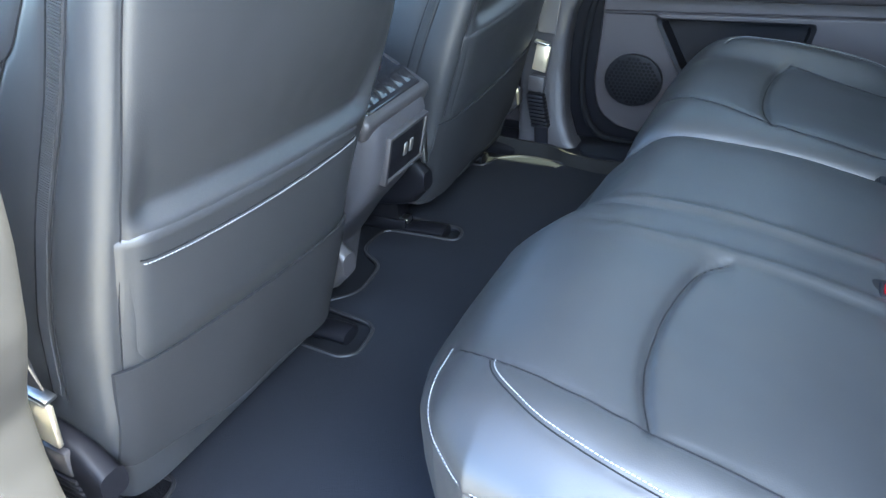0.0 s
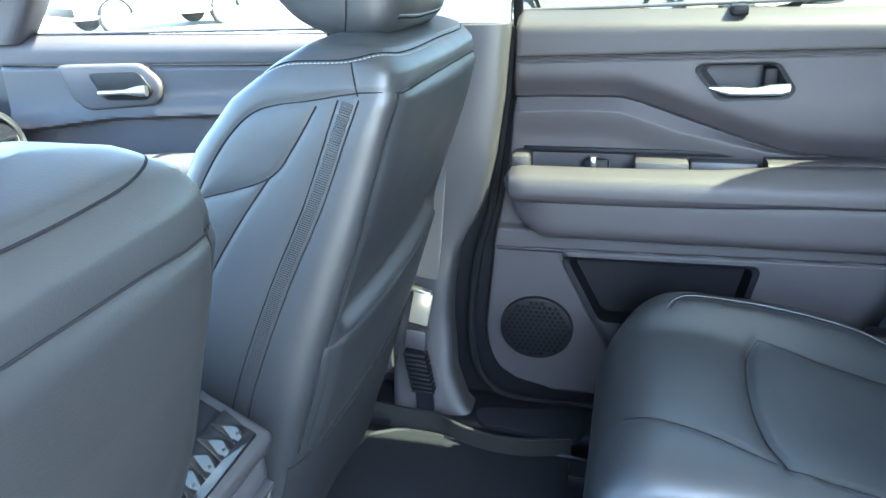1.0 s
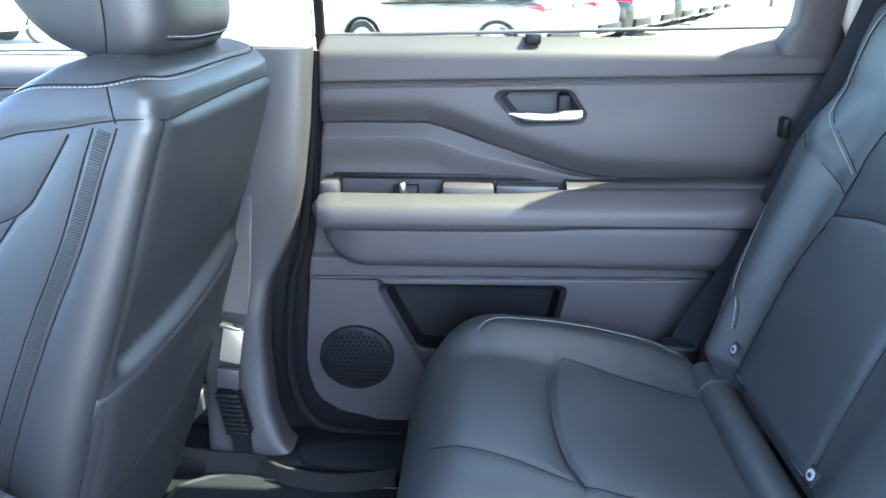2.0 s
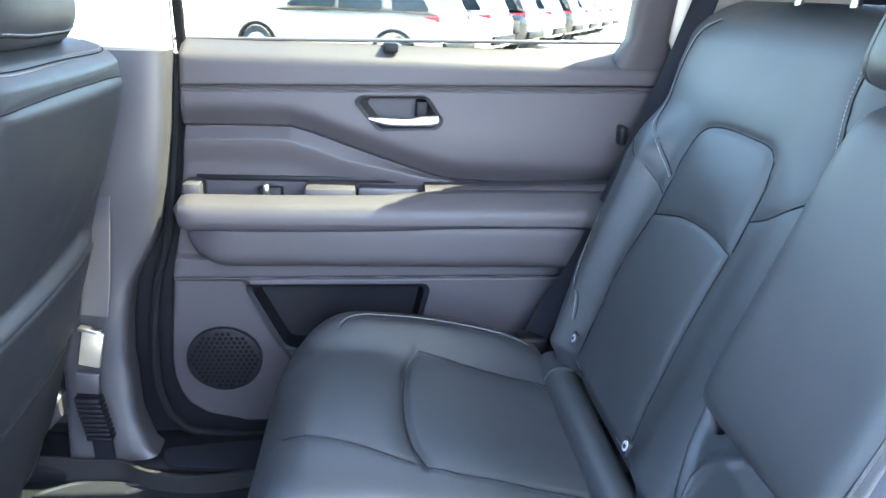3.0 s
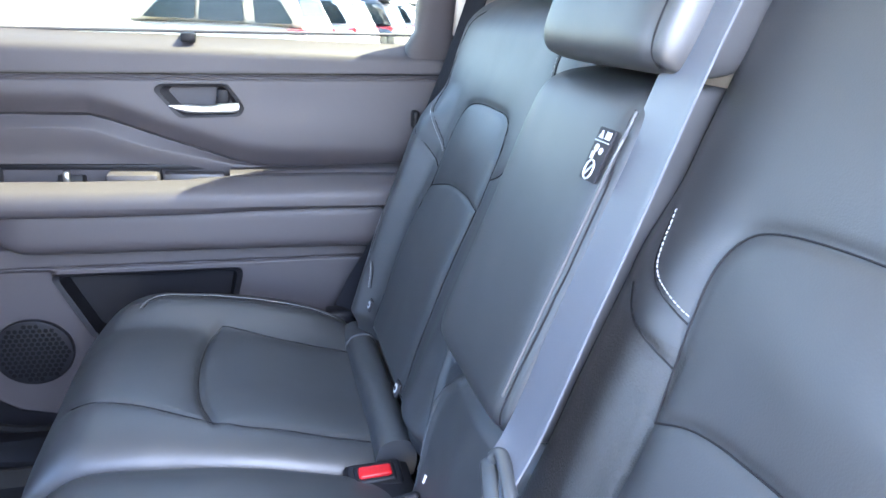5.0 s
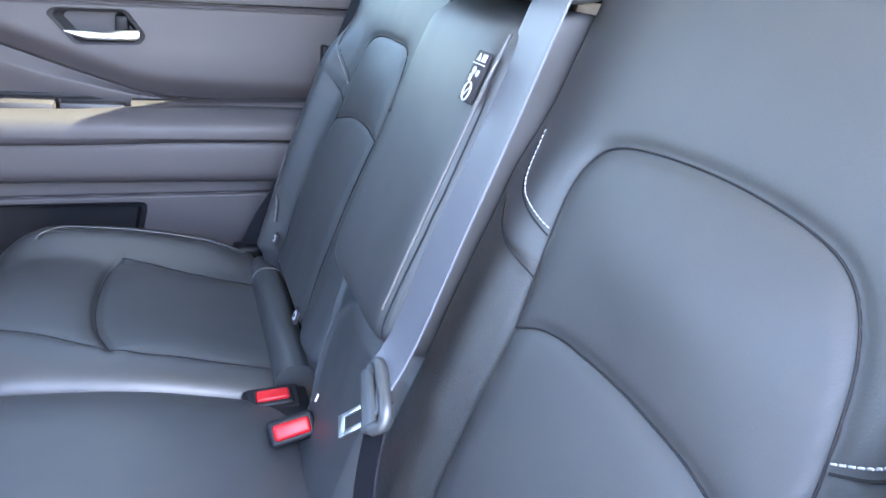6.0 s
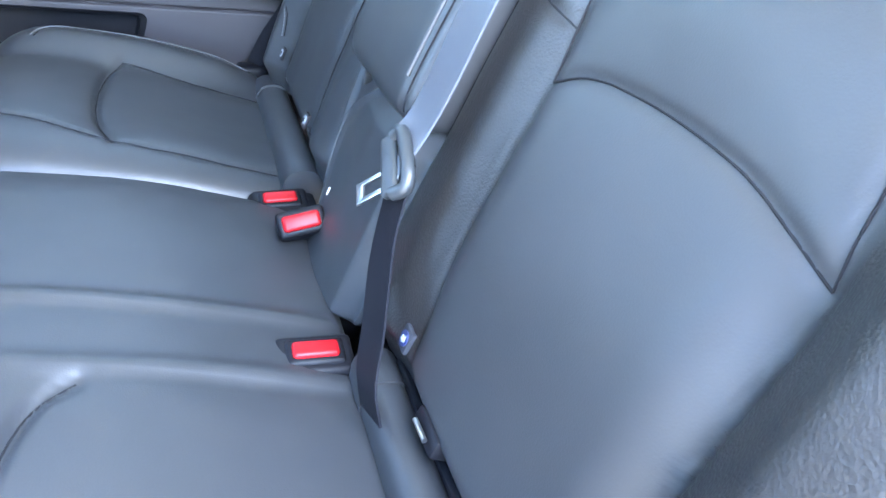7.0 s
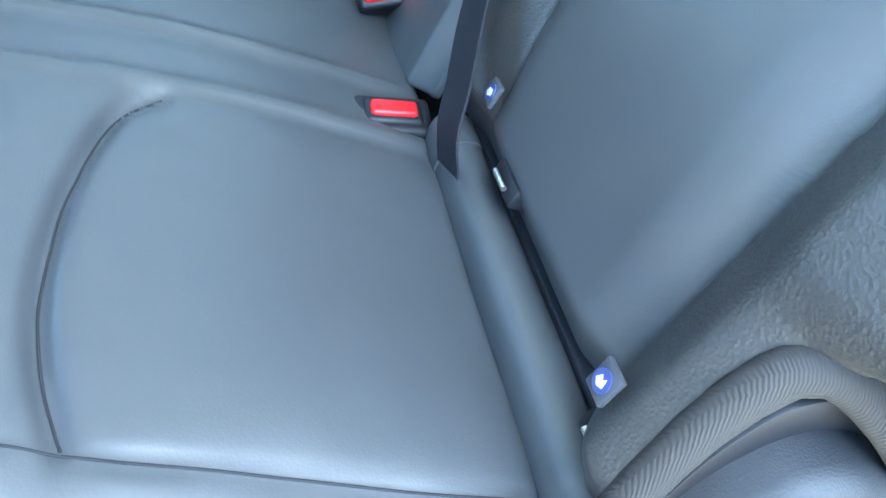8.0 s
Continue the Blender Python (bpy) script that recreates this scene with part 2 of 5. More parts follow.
def ribbon(path, across, width, thick):
    """A flat strap along the path; across gives the direction of its width at each end."""
    path = np.asarray(path, float)
    k = np.linspace(0, 1, len(path))[:, None]
    A = np.array(across[0], float) * (1 - k) + np.array(across[1], float) * k
    T = np.gradient(path, axis=0)
    T /= np.linalg.norm(T, axis=1)[:, None]
    A -= T * (A * T).sum(1)[:, None]
    A /= np.linalg.norm(A, axis=1)[:, None]
    N = np.cross(T, A)
    prof = [(-1, -1), (-0.94, -1.3), (-0.8, -1), (0.8, -1), (0.94, -1.3), (1, -1), (1, 1), (0.94, 1.3), (0.8, 1), (-0.8, 1), (-0.94, 1.3), (-1, 1)]
    n = len(prof)
    V = np.stack([path + A * a * width / 2 + N * b * thick / 2 for a, b in prof], 1).reshape(-1, 3)
    F = [(i * n + j, i * n + (j + 1) % n, (i + 1) * n + (j + 1) % n, (i + 1) * n + j) for i in range(len(path) - 1) for j in range(n)]
    F += [tuple(range(n))[::-1], tuple((len(path) - 1) * n + j for j in range(n))]
    return V, F


def band(left, right, thick):
    """A strap between two edge curves, with its selvedges a little thicker."""
    n = 120
    L, Q = [np.stack([np.interp(np.linspace(0, 1, n), np.linspace(0, 1, len(e)), e[:, j]) for j in range(3)], 1) for e in (left, right)]
    N = np.cross(np.gradient((L + Q) / 2, axis=0), Q - L)
    N /= np.linalg.norm(N, axis=1)[:, None]
    prof = [(0.0, -1), (0.03, -1.3), (0.1, -1), (0.9, -1), (0.97, -1.3), (1.0, -1), (1.0, 1), (0.97, 1.3), (0.9, 1), (0.1, 1), (0.03, 1.3), (0.0, 1)]
    m = len(prof)
    V = np.stack([L * (1 - a) + Q * a + N * d * thick / 2 for a, d in prof], 1).reshape(-1, 3)
    F = [(i * m + j, i * m + (j + 1) % m, (i + 1) * m + (j + 1) % m, (i + 1) * m + j) for i in range(n - 1) for j in range(m)]
    return V, F + [tuple(range(m))[::-1], tuple((n - 1) * m + j for j in range(m))]


def table(rows, x):
    a = np.array(rows, float)
    return np.interp(x, a[:, 0], a[:, 1])


def smooth(e0, e1, x):
    t = np.clip((np.asarray(x, float) - e0) / (e1 - e0), 0, 1)
    return t * t * (3 - 2 * t)


def contour(m, M):
    """Even points round a superellipse of power m, half sizes 1 and 1."""
    th = np.linspace(0, 2 * math.pi, 4001)
    c, s = np.cos(th), np.sin(th)
    x, y = np.sign(c) * np.abs(c) ** (2 / m), np.sign(s) * np.abs(s) ** (2 / m)
    L = np.concatenate([[0], np.cumsum(np.hypot(np.diff(x), np.diff(y)))])
    k = np.linspace(0, L[-1], M, endpoint=False)
    return np.interp(k, L, x), np.interp(k, L, y)


def loft(levels, M, m, order):
    """A closed body from sections (position, centre a, half a, centre b, half b). order: axes of (position, a, b)."""
    ca, cb = contour(m, M)
    V = np.zeros((len(levels), M, 3))
    for i, (p, ac, ah, bc, bh) in enumerate(levels):
        V[i, :, order[0]], V[i, :, order[1]], V[i, :, order[2]] = p, ac + ah * ca, bc + bh * cb
    N = len(levels)
    idx = np.arange(N * M).reshape(N, M)
    nx = np.roll(idx, -1, axis=1)
    F = np.stack([idx[:-1], nx[:-1], nx[1:], idx[1:]], -1).reshape(-1, 4).tolist()
    caps = [(tuple(idx[0][::-1]), 0), (tuple(idx[-1]), N - 1)]
    V = V.reshape(-1, 3)
    for ring, i in caps:
        V = np.vstack([V, V[list(ring)].mean(0)])
        c = len(V) - 1
        F += [(ring[j], ring[(j + 1) % M], c) for j in range(M)]
    if order in ((2, 0, 1), (0, 1, 2), (1, 2, 0)):
        return V, F
    return V, [tuple(f[::-1]) for f in F]


def normals(V, F):
    V = np.asarray(V)
    N = np.zeros_like(V)
    Q = np.array([f for f in F if len(f) == 4])
    T = np.array([f for f in F if len(f) == 3]) if any(len(f) == 3 for f in F) else np.zeros((0, 3), int)
    for f in (Q, T):
        if len(f):
            n = np.cross(V[f[:, 2]] - V[f[:, 0]], V[f[:, -1]] - V[f[:, 1]]) if f.shape[1] == 4 else np.cross(V[f[:, 1]] - V[f[:, 0]], V[f[:, 2]] - V[f[:, 0]])
            for k in range(f.shape[1]):
                np.add.at(N, f[:, k], n)
    return N / (np.linalg.norm(N, axis=1)[:, None] + 1e-12)


def upholster(name, VF, mat, parent, seams, label="", ripple=0.0008, second=None):
    """A padded body with sewn seams: each seam (points, depth, width, thread) lies in a soft groove; thread: '' or 'pale' or 'none'."""
    V, F = np.array(VF[0], float), VF[1]
    N = normals(V, F)
    wob = np.array([noise.noise(Vector(p * 9.0)) + 0.5 * noise.noise(Vector(p * 27.0)) for p in V])
    V = V + N * (wob * ripple)[:, None]
    tree = BVHTree.FromPolygons([Vector(p) for p in V], F)
    lines = []
    for pts, depth, width, thread in seams:
        S, SN = [], []
        for p in spline(pts):
            q, n, _, _ = tree.find_nearest(Vector(p))
            S.append(q[:])
            SN.append(n[:])
        S, SN = np.array(S), np.array(SN)
        if len(S) > 6:
            for _ in range(3):
                S[1:-1] = (S[:-2] + 2 * S[1:-1] + S[2:]) / 4
                SN[1:-1] = (SN[:-2] + 2 * SN[1:-1] + SN[2:]) / 4
        lines.append((S, SN, depth, width, thread))
    drop = np.zeros(len(V))
    for S, SN, depth, width, thread in lines:
        kd = KDTree(len(S))
        for i, p in enumerate(S):
            kd.insert(p, i)
        kd.balance()
        lo, hi = S.min(0) - 12 * width, S.max(0) + 12 * width
        near = np.where(((V > lo) & (V < hi)).all(1))[0]
        for i in near:
            _, at, d = kd.find(V[i])
            g = depth * (0.62 * math.exp(-(d / (0.7 * width)) ** 2) + 0.30 * math.exp(-(d / (2.5 * width)) ** 2) + 0.25 * math.exp(-(d / (6 * width)) ** 2))
            if depth > 0.008:
                g *= 0.5 + 0.5 * min(1.0, 6 * min(at, len(S) - 1 - at) / len(S))
            drop[i] = max(drop[i], g)
    body = part(name, (V - N * drop[:, None], F), mat, parent, label, True, 85)
    if second:
        body.data.materials.append(second[0])
        body.data.polygons.foreach_set("material_index", [int(second[1](V[list(f)].mean(0))) for f in F])
    threads = []
    sewn = BVHTree.FromPolygons([Vector(p) for p in V - N * drop[:, None]], F)

    def settle(points, rise):
        Q = []
        for p in points:
            q, n, _, _ = sewn.find_nearest(Vector(p))
            Q.append((q + n * rise)[:])
        Q = np.array(Q)
        if len(Q) > 6:
            for _ in range(8):
                Q[1:-1] = (Q[:-2] + 2 * Q[1:-1] + Q[2:]) / 4
        return Q
    for S, SN, depth, width, thread in lines:
        if thread != "none" and len(S) > 3:
            part("seam", tube(settle(S - SN * depth, 0.0006), 0.0008, 6), SEAM, body)
        if thread == "pale" and len(S) > 4:
            T = np.gradient(S, axis=0)
            T /= np.linalg.norm(T, axis=1)[:, None] + 1e-12
            side = np.cross(SN, T)
            S = settle(S + side * 0.0045, 0.0)
            L = np.concatenate([[0], np.cumsum(np.linalg.norm(np.diff(S, axis=0), axis=1))])
            k = 0.0
            while k + 0.004 < L[-1]:
                a, b = [np.array([np.interp(k + e, L, A[:, j]) for j in range(3)]) for e in (0, 0.0032) for A in (S,)]
                j = int(np.searchsorted(L, k))
                j = min(j, len(S) - 1)
                o = SN[j] * 0.0005
                threads.append(tube(np.array([a + o, (a + b) / 2 + o + SN[j] * 0.0006, b + o]), 0.0006, 5))
                k += 0.0048
    if threads:
        tagged(part("stitching", join(*threads), THREAD, body, "pale grey decorative stitching"), kind="stuff")
    return body


# ---------------------------------------------------------------- ground and the car's shell
def sheet(x0, x1, y0, y1, z, n):
    xs, ys = np.linspace(x0, x1, n + 1), np.linspace(y0, y1, n + 1)
    V = [(x, y, z) for x in xs for y in ys]
    F = [(i * (n + 1) + j, (i + 1) * (n + 1) + j, (i + 1) * (n + 1) + j + 1, i * (n + 1) + j + 1) for i in range(n) for j in range(n)]
    return np.array(V), F


structure("ground", sheet(-900, 900, -900, 900, -0.12, 30), ASPHALT, "pale sun-bleached asphalt of a car park", False)
structure("floor", rbox(-1.5, 2.3, -0.74, 0.74, 0.40, 0.512, 0.01), CARPET, "black carpeted cabin floor")
# roof opening, glass and blind are unseen, added for overhead fill light
structure("ceiling", join(rbox(-0.62, 0.0, -0.60, 0.60, 1.70, 1.75, 0.015, 3), rbox(1.0, 2.3, -0.60, 0.62, 1.70, 1.75, 0.015, 3), rbox(-0.02, 1.02, -0.60, -0.42, 1.701, 1.749, 0.015, 3), rbox(-0.02, 1.02, 0.42, 0.60, 1.701, 1.749, 0.015, 3)), HEADLINER, "beige fabric headliner round the sunroof")
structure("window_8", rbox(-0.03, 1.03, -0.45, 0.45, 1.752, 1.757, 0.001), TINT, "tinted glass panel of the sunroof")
structure("blind", sheet(-0.015, 1.015, -0.435, 0.435, 1.733, 4), FILL_BLIND, "pale fabric blind drawn under the sunroof", False)
structure("wall_front", rbox(-1.62, -1.50, -0.84, 0.84, 0.35, 1.10, 0.02), BLACK, "dark bulkhead under the windscreen")
structure("wall_rear", rbox(2.22, 2.30, -0.84, 0.84, 0.35, 1.20, 0.02), BEIGE, "closed tailgate lining")
structure("wall_right", rbox(-1.5, 2.25, 0.80, 0.88, 0.30, 1.225, 0.015), BLACK, "dark inner skin of the right car side")
structure("wall_right_quarter", rbox(1.02, 2.25, 0.70, 0.80, 0.50, 1.28, 0.02), BEIGE, "beige quarter trim beside the third row")
structure("wall_left", rbox(-1.5, -0.36, -0.88, -0.80, 0.30, 1.225, 0.015), BLACK, "dark inner skin of the closed left front door")
structure("wall_left_quarter", rbox(0.78, 2.25, -0.86, -0.72, 0.35, 1.28, 0.02), PANEL, "grey plastic trim behind the left door opening")
structure("sill_left", rbox(-0.40, 0.80, -0.86, -0.68, 0.30, 0.50, 0.02), BLACK, "black plastic sill plate of the open left doorway")


def pillar(name, x0, x1, lean, side, mat, label, xt0=None, xt1=None):
    """Upper pillar from the belt line to the roof, leaning in with the glass."""
    xt0, xt1 = (x0 if xt0 is None else xt0), (x1 if xt1 is None else xt1)
    rows = []
    for k in np.linspace(0, 1, 16):
        y = side * (0.775 - lean * k ** 1.3)
        a, b = x0 + (xt0 - x0) * k, x1 + (xt1 - x1) * k
        rows.append((1.235 + 0.49 * k, (a + b) / 2, (b - a) / 2, y, 0.032))
    return structure(name, loft(rows, 40, 5, (2, 0, 1)), mat, label)


pillar("pillar_right_b", -0.255, -0.118, 0.17, 1, BEIGE, "beige upper pillar trim between the right doors", -0.22, -0.09)
pillar("pillar_right_c", 0.712, 1.02, 0.17, 1, BEIGE, "beige upper trim behind the right rear door", 0.66, 0.95)
pillar("pillar_right_a", -1.20, -1.09, 0.14, 1, VINYL, "grey windscreen pillar trim", -0.74, -0.64)
pillar("pillar_left_b", -0.40, -0.30, 0.17, -1, BEIGE, "beige upper pillar trim of the left doorway", -0.36, -0.27)
pillar("pillar_left_c", 0.85, 1.06, 0.17, -1, BEIGE, "beige upper trim behind the left doorway", 0.80, 1.0)
pillar("pillar_left_a", -1.20, -1.09, 0.14, -1, VINYL, "grey windscreen pillar trim", -0.74, -0.64)
for s in (-1, 1):
    structure("roof_rail_" + ("left" if s < 0 else "right"), loft([(x, 0.598 if s > 0 else -0.61, 0.04, 1.705, 0.03) for x in np.linspace(-0.66, 2.25, 8)], 24, 4, (0, 1, 2)), BEIGE, "beige roof side rail lining")
    structure("tail_pillar_" + ("left" if s < 0 else "right"), rbox(2.02, 2.26, min(0.60 * s, 0.82 * s), max(0.60 * s, 0.82 * s), 1.18, 1.74, 0.03), BEIGE, "beige rear corner trim")


def lower_pillar(name, s, dx, label, mat):
    """Moulded lower pillar trim that sweeps down into the sill."""
    zs = np.linspace(0.515, 1.268, 70)
    inner = [(0.515, -0.120), (0.53, -0.160), (0.56, -0.190), (0.62, -0.212), (0.73, -0.221), (0.80, -0.216), (0.87, -0.203), (0.93, -0.170), (0.97, -0.152), (1.05, -0.133), (1.15, -0.118), (1.268, -0.108)]
    rows = []
    for z in zs:
        a, b = table(inner, z), -0.335 + 0.06 * smooth(0.9, 1.25, z)
        y = 0.742 - 0.03 * (1 - smooth(0.5, 0.75, z)) - 0.012 * smooth(0.9, 1.1, z)
        rows.append((z, (a + b) / 2 + dx, (a - b) / 2, s * y, 0.036))
    return structure(name, loft(rows, 56, 5, (2, 0, 1)), mat, label)


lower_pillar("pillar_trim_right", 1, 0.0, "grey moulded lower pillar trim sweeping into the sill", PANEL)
# same plastic as the right trim, coloured darker to offset the strong sunlight
lower_pillar("pillar_trim_left", -1, -0.045, "moulded lower pillar trim of the left doorway, darkened against strong sunlight", DARKGREY)
seal = spline([(-0.108, 0.765, 1.26), (-0.122, 0.765, 1.12), (-0.147, 0.765, 0.95), (-0.172, 0.765, 0.86), (-0.188, 0.765, 0.74), (-0.186, 0.765, 0.64), (-0.160, 0.765, 0.575), (-0.10, 0.76, 0.548), (0.1, 0.76, 0.545), (0.6, 0.76, 0.545)], 0.012)
structure("door_seal_right", tube(seal, 0.0085, 8), RUBBER, "black rubber door seal")
structure("sill_right", loft([(x, 0.725, 0.062, 0.515, 0.032) for x in np.linspace(-0.62, 0.75, 20)], 32, 4, (0, 1, 2)), BLACK, "black plastic sill trim under the right doors")

# added lip, paler than the floor carpet, placed where a strip of sun falls
lip = spline([(-0.420, 0.676, 0.512), (-0.373, 0.672, 0.512), (-0.304, 0.661, 0.512), (-0.233, 0.656, 0.512), (-0.183, 0.627, 0.512), (-0.113, 0.609, 0.512), (-0.049, 0.611, 0.512), (0.02, 0.63, 0.512)], 0.01)
structure("trim_sill_carpet", band(lip, lip + np.array((0.0, 0.004, 0.046)), 0.006), SILL, "grey carpet lip added along the sill to catch the sun")


# ---------------------------------------------------------------- glass
def pane(name, x0, x1, xt0, xt1, side, label, mat):
    """A tilted window pane in its frame, 4 mm thick."""
    zs = np.linspace(1.20, 1.71, 12)
    V, F = [], []
    for z in zs:
        k = np.clip((z - 1.235) / 0.49, 0, 1)
        y = side * (0.795 - 0.17 * k ** 1.3)
        a, b = x0 + (xt0 - x0) * k, x1 + (xt1 - x1) * k
        V += [(a, y, z), (b, y, z), (b, y + 0.004 * side, z), (a, y + 0.004 * side, z)]
    for i in range(len(zs) - 1):
        for j in range(4):
            F.append((i * 4 + j, i * 4 + (j + 1) % 4, i * 4 + 4 + (j + 1) % 4, i * 4 + 4 + j))
    F += [(3, 2, 1, 0), tuple(len(V) - 4 + j for j in range(4))]
    ob = structure(name, (np.array(V), F if side > 0 else [f[::-1] for f in F]), mat, label)
    ob.visible_shadow = mat in (TINT, CLEAR)
    return ob


pane("window_3", -1.09, -0.39, -0.65, -0.35, -1, "closed window of the left front door", CLEAR)
ws = structure("window_7", turned(rbox(-0.003, 0.003, -0.74, 0.74, 0.0, 1.08, 0.001), pose(-1.50, 0, 1.08, 0, 54.5, 0)), CLEAR, "windscreen glass")
# unseen rear panes, opaque, added to keep sky light out from behind
for n, s in ((4, 1), (5, -1)):
    structure("window_%d" % n, loft([(z, 1.52, 0.51, s * (0.775 - 0.17 * ((z - 1.235) / 0.49) ** 1.3), 0.006) for z in np.linspace(1.24, 1.72, 10)], 24, 8, (2, 0, 1)), PRIVACY, "unseen privacy glass beside the third row, opaque to sky light")
structure("window_6", turned(rbox(-0.004, 0.004, -0.66, 0.66, 0, 0.56, 0.002), pose(2.27, 0, 1.19, 0, -8, 0)), PRIVACY, "unseen privacy glass of the tailgate, opaque to sky light")
pane("window_1", -0.12, 0.66, -0.10, 0.63, 1, "lightly tinted closed window of the right rear door", TINT)
pane("window_2", -1.09, -0.25, -0.65, -0.22, 1, "clear closed window of the right front door", CLEAR)


# ---------------------------------------------------------------- right doors
def door_skin(xl, xr, zl, zr, y_at, nx, nz):
    """Panel surface over the door's plane: y_at(x, z) is its inner face, edges turn outwards."""
    zs = np.linspace(zl, zr, nz)
    u = np.linspace(0, 1, nx)
    X = np.array([xl(z) + u * (xr(z) - xl(z)) for z in zs])
    Z = np.repeat(zs[:, None], nx, 1)
    Y = y_at(X, Z)
    edge = np.minimum(X - X[:, :1], X[:, -1:] - X)
    edge = np.minimum(edge, np.minimum(Z - zl, zr - Z + 0.02))
    Y = Y + 0.045 * (1 - np.sqrt(np.clip(1 - (1 - np.clip(edge / 0.012, 0, 1)) ** 2, 0, 1)))
    V = np.stack([X, Y, Z], -1).reshape(-1, 3)
    i = np.arange(nx * nz).reshape(nz, nx)
    F = np.stack([i[:-1, :-1], i[:-1, 1:], i[1:, 1:], i[1:, :-1]], -1).reshape(-1, 4)
    return V, F


def crossing(P, X, Z):
    """True where (X, Z) lies within the outline P."""
    inside = np.zeros(X.shape, bool)
    for (x0, z0), (x1, z1) in zip(P, P[1:] + P[:1]):
        if z0 != z1:
            inside ^= ((z0 > Z) != (z1 > Z)) & (X < (x1 - x0) * (Z - z0) / (z1 - z0) + x0)
    return inside


def handle_outline(x0, z0, k):
    out = rounded([(x0 + 0.006, z0 + 0.011), (x0 + 0.119, z0 + 0.014), (x0 + 0.148, z0 - 0.027), (x0 + 0.138, z0 - 0.042), (x0 + 0.036, z0 - 0.047), (x0 - 0.004, z0 + 0.001)], 0.010)
    c = np.mean(out, 0)
    return [tuple(c + (np.array(p) - c) * k) for p in out]


def handle_set(door, x0, z0):
    """Bezel with a recessed cup, pull lever and lock knob; x0, z0: its front upper corner."""
    out = handle_outline(x0, z0, 1.0)
    c = np.mean(out, 0)
    inn = [tuple(c + (np.array(p) - c) * 0.88) for p in out]
    n = len(out)
    ring = np.array([(p[0], y, p[1]) for q, y in ((out, 0.752), (out, 0.734), (inn, 0.735), (inn, 0.752)) for p in q])
    F = [(k * n + i, k * n + (i + 1) % n, (k + 1) * n + (i + 1) % n, (k + 1) * n + i) for k in range(3) for i in range(n)]
    bez = part("handle_bezel", (ring, F), BLACK, door, "black bevelled handle bezel")
    deep = [tuple(c + (np.array(p) - c) * 0.82) for p in inn]
    cup = np.array([(p[0], y, p[1]) for q, y in ((inn, 0.738), (deep, 0.772)) for p in q])
    F = [(i, (i + 1) % n, n + (i + 1) % n, n + i) for i in range(n)] + [tuple(range(n, 2 * n))]
    part("handle_cup", (cup, F), GRILLE, bez)
    z = z0 - 0.034
    upper = [(0.018, 0.010), (0.050, 0.011), (0.076, 0.009), (0.092, 0.010), (0.106, 0.014), (0.137, 0.016)]
    lower = [(0.018, 0.008), (0.034, 0.001), (0.050, -0.004), (0.076, -0.004), (0.106, -0.003), (0.130, -0.002), (0.137, 0.002)]
    rows = [(x0 + a, 0.732 + 0.008 * (1 - k), 0.0055, z + (table(upper, a) + table(lower, a)) / 2, (table(upper, a) - table(lower, a)) / 2) for k, a in zip(np.linspace(0, 1, 30), np.linspace(0.0185, 0.137, 30))]
    part("pull_lever", loft(rows, 20, 3.5, (0, 1, 2)), SATIN, bez, "satin chrome pull lever")
    part("lock_knob", rbox(x0 + 0.100, x0 + 0.120, 0.739, 0.768, z0 - 0.026, z0 + 0.004, 0.004), BLACK, bez)


def belt_cap(door, x0, x1, z, slope):
    rows = [(x, 0.787, 0.006, z + 0.002 + slope * (x - x0), 0.003) for x in np.linspace(x0, x1, 8)]
    part("window_strip", loft(rows, 16, 3, (0, 1, 2)), PANEL, door, "grey trim strip along the window")


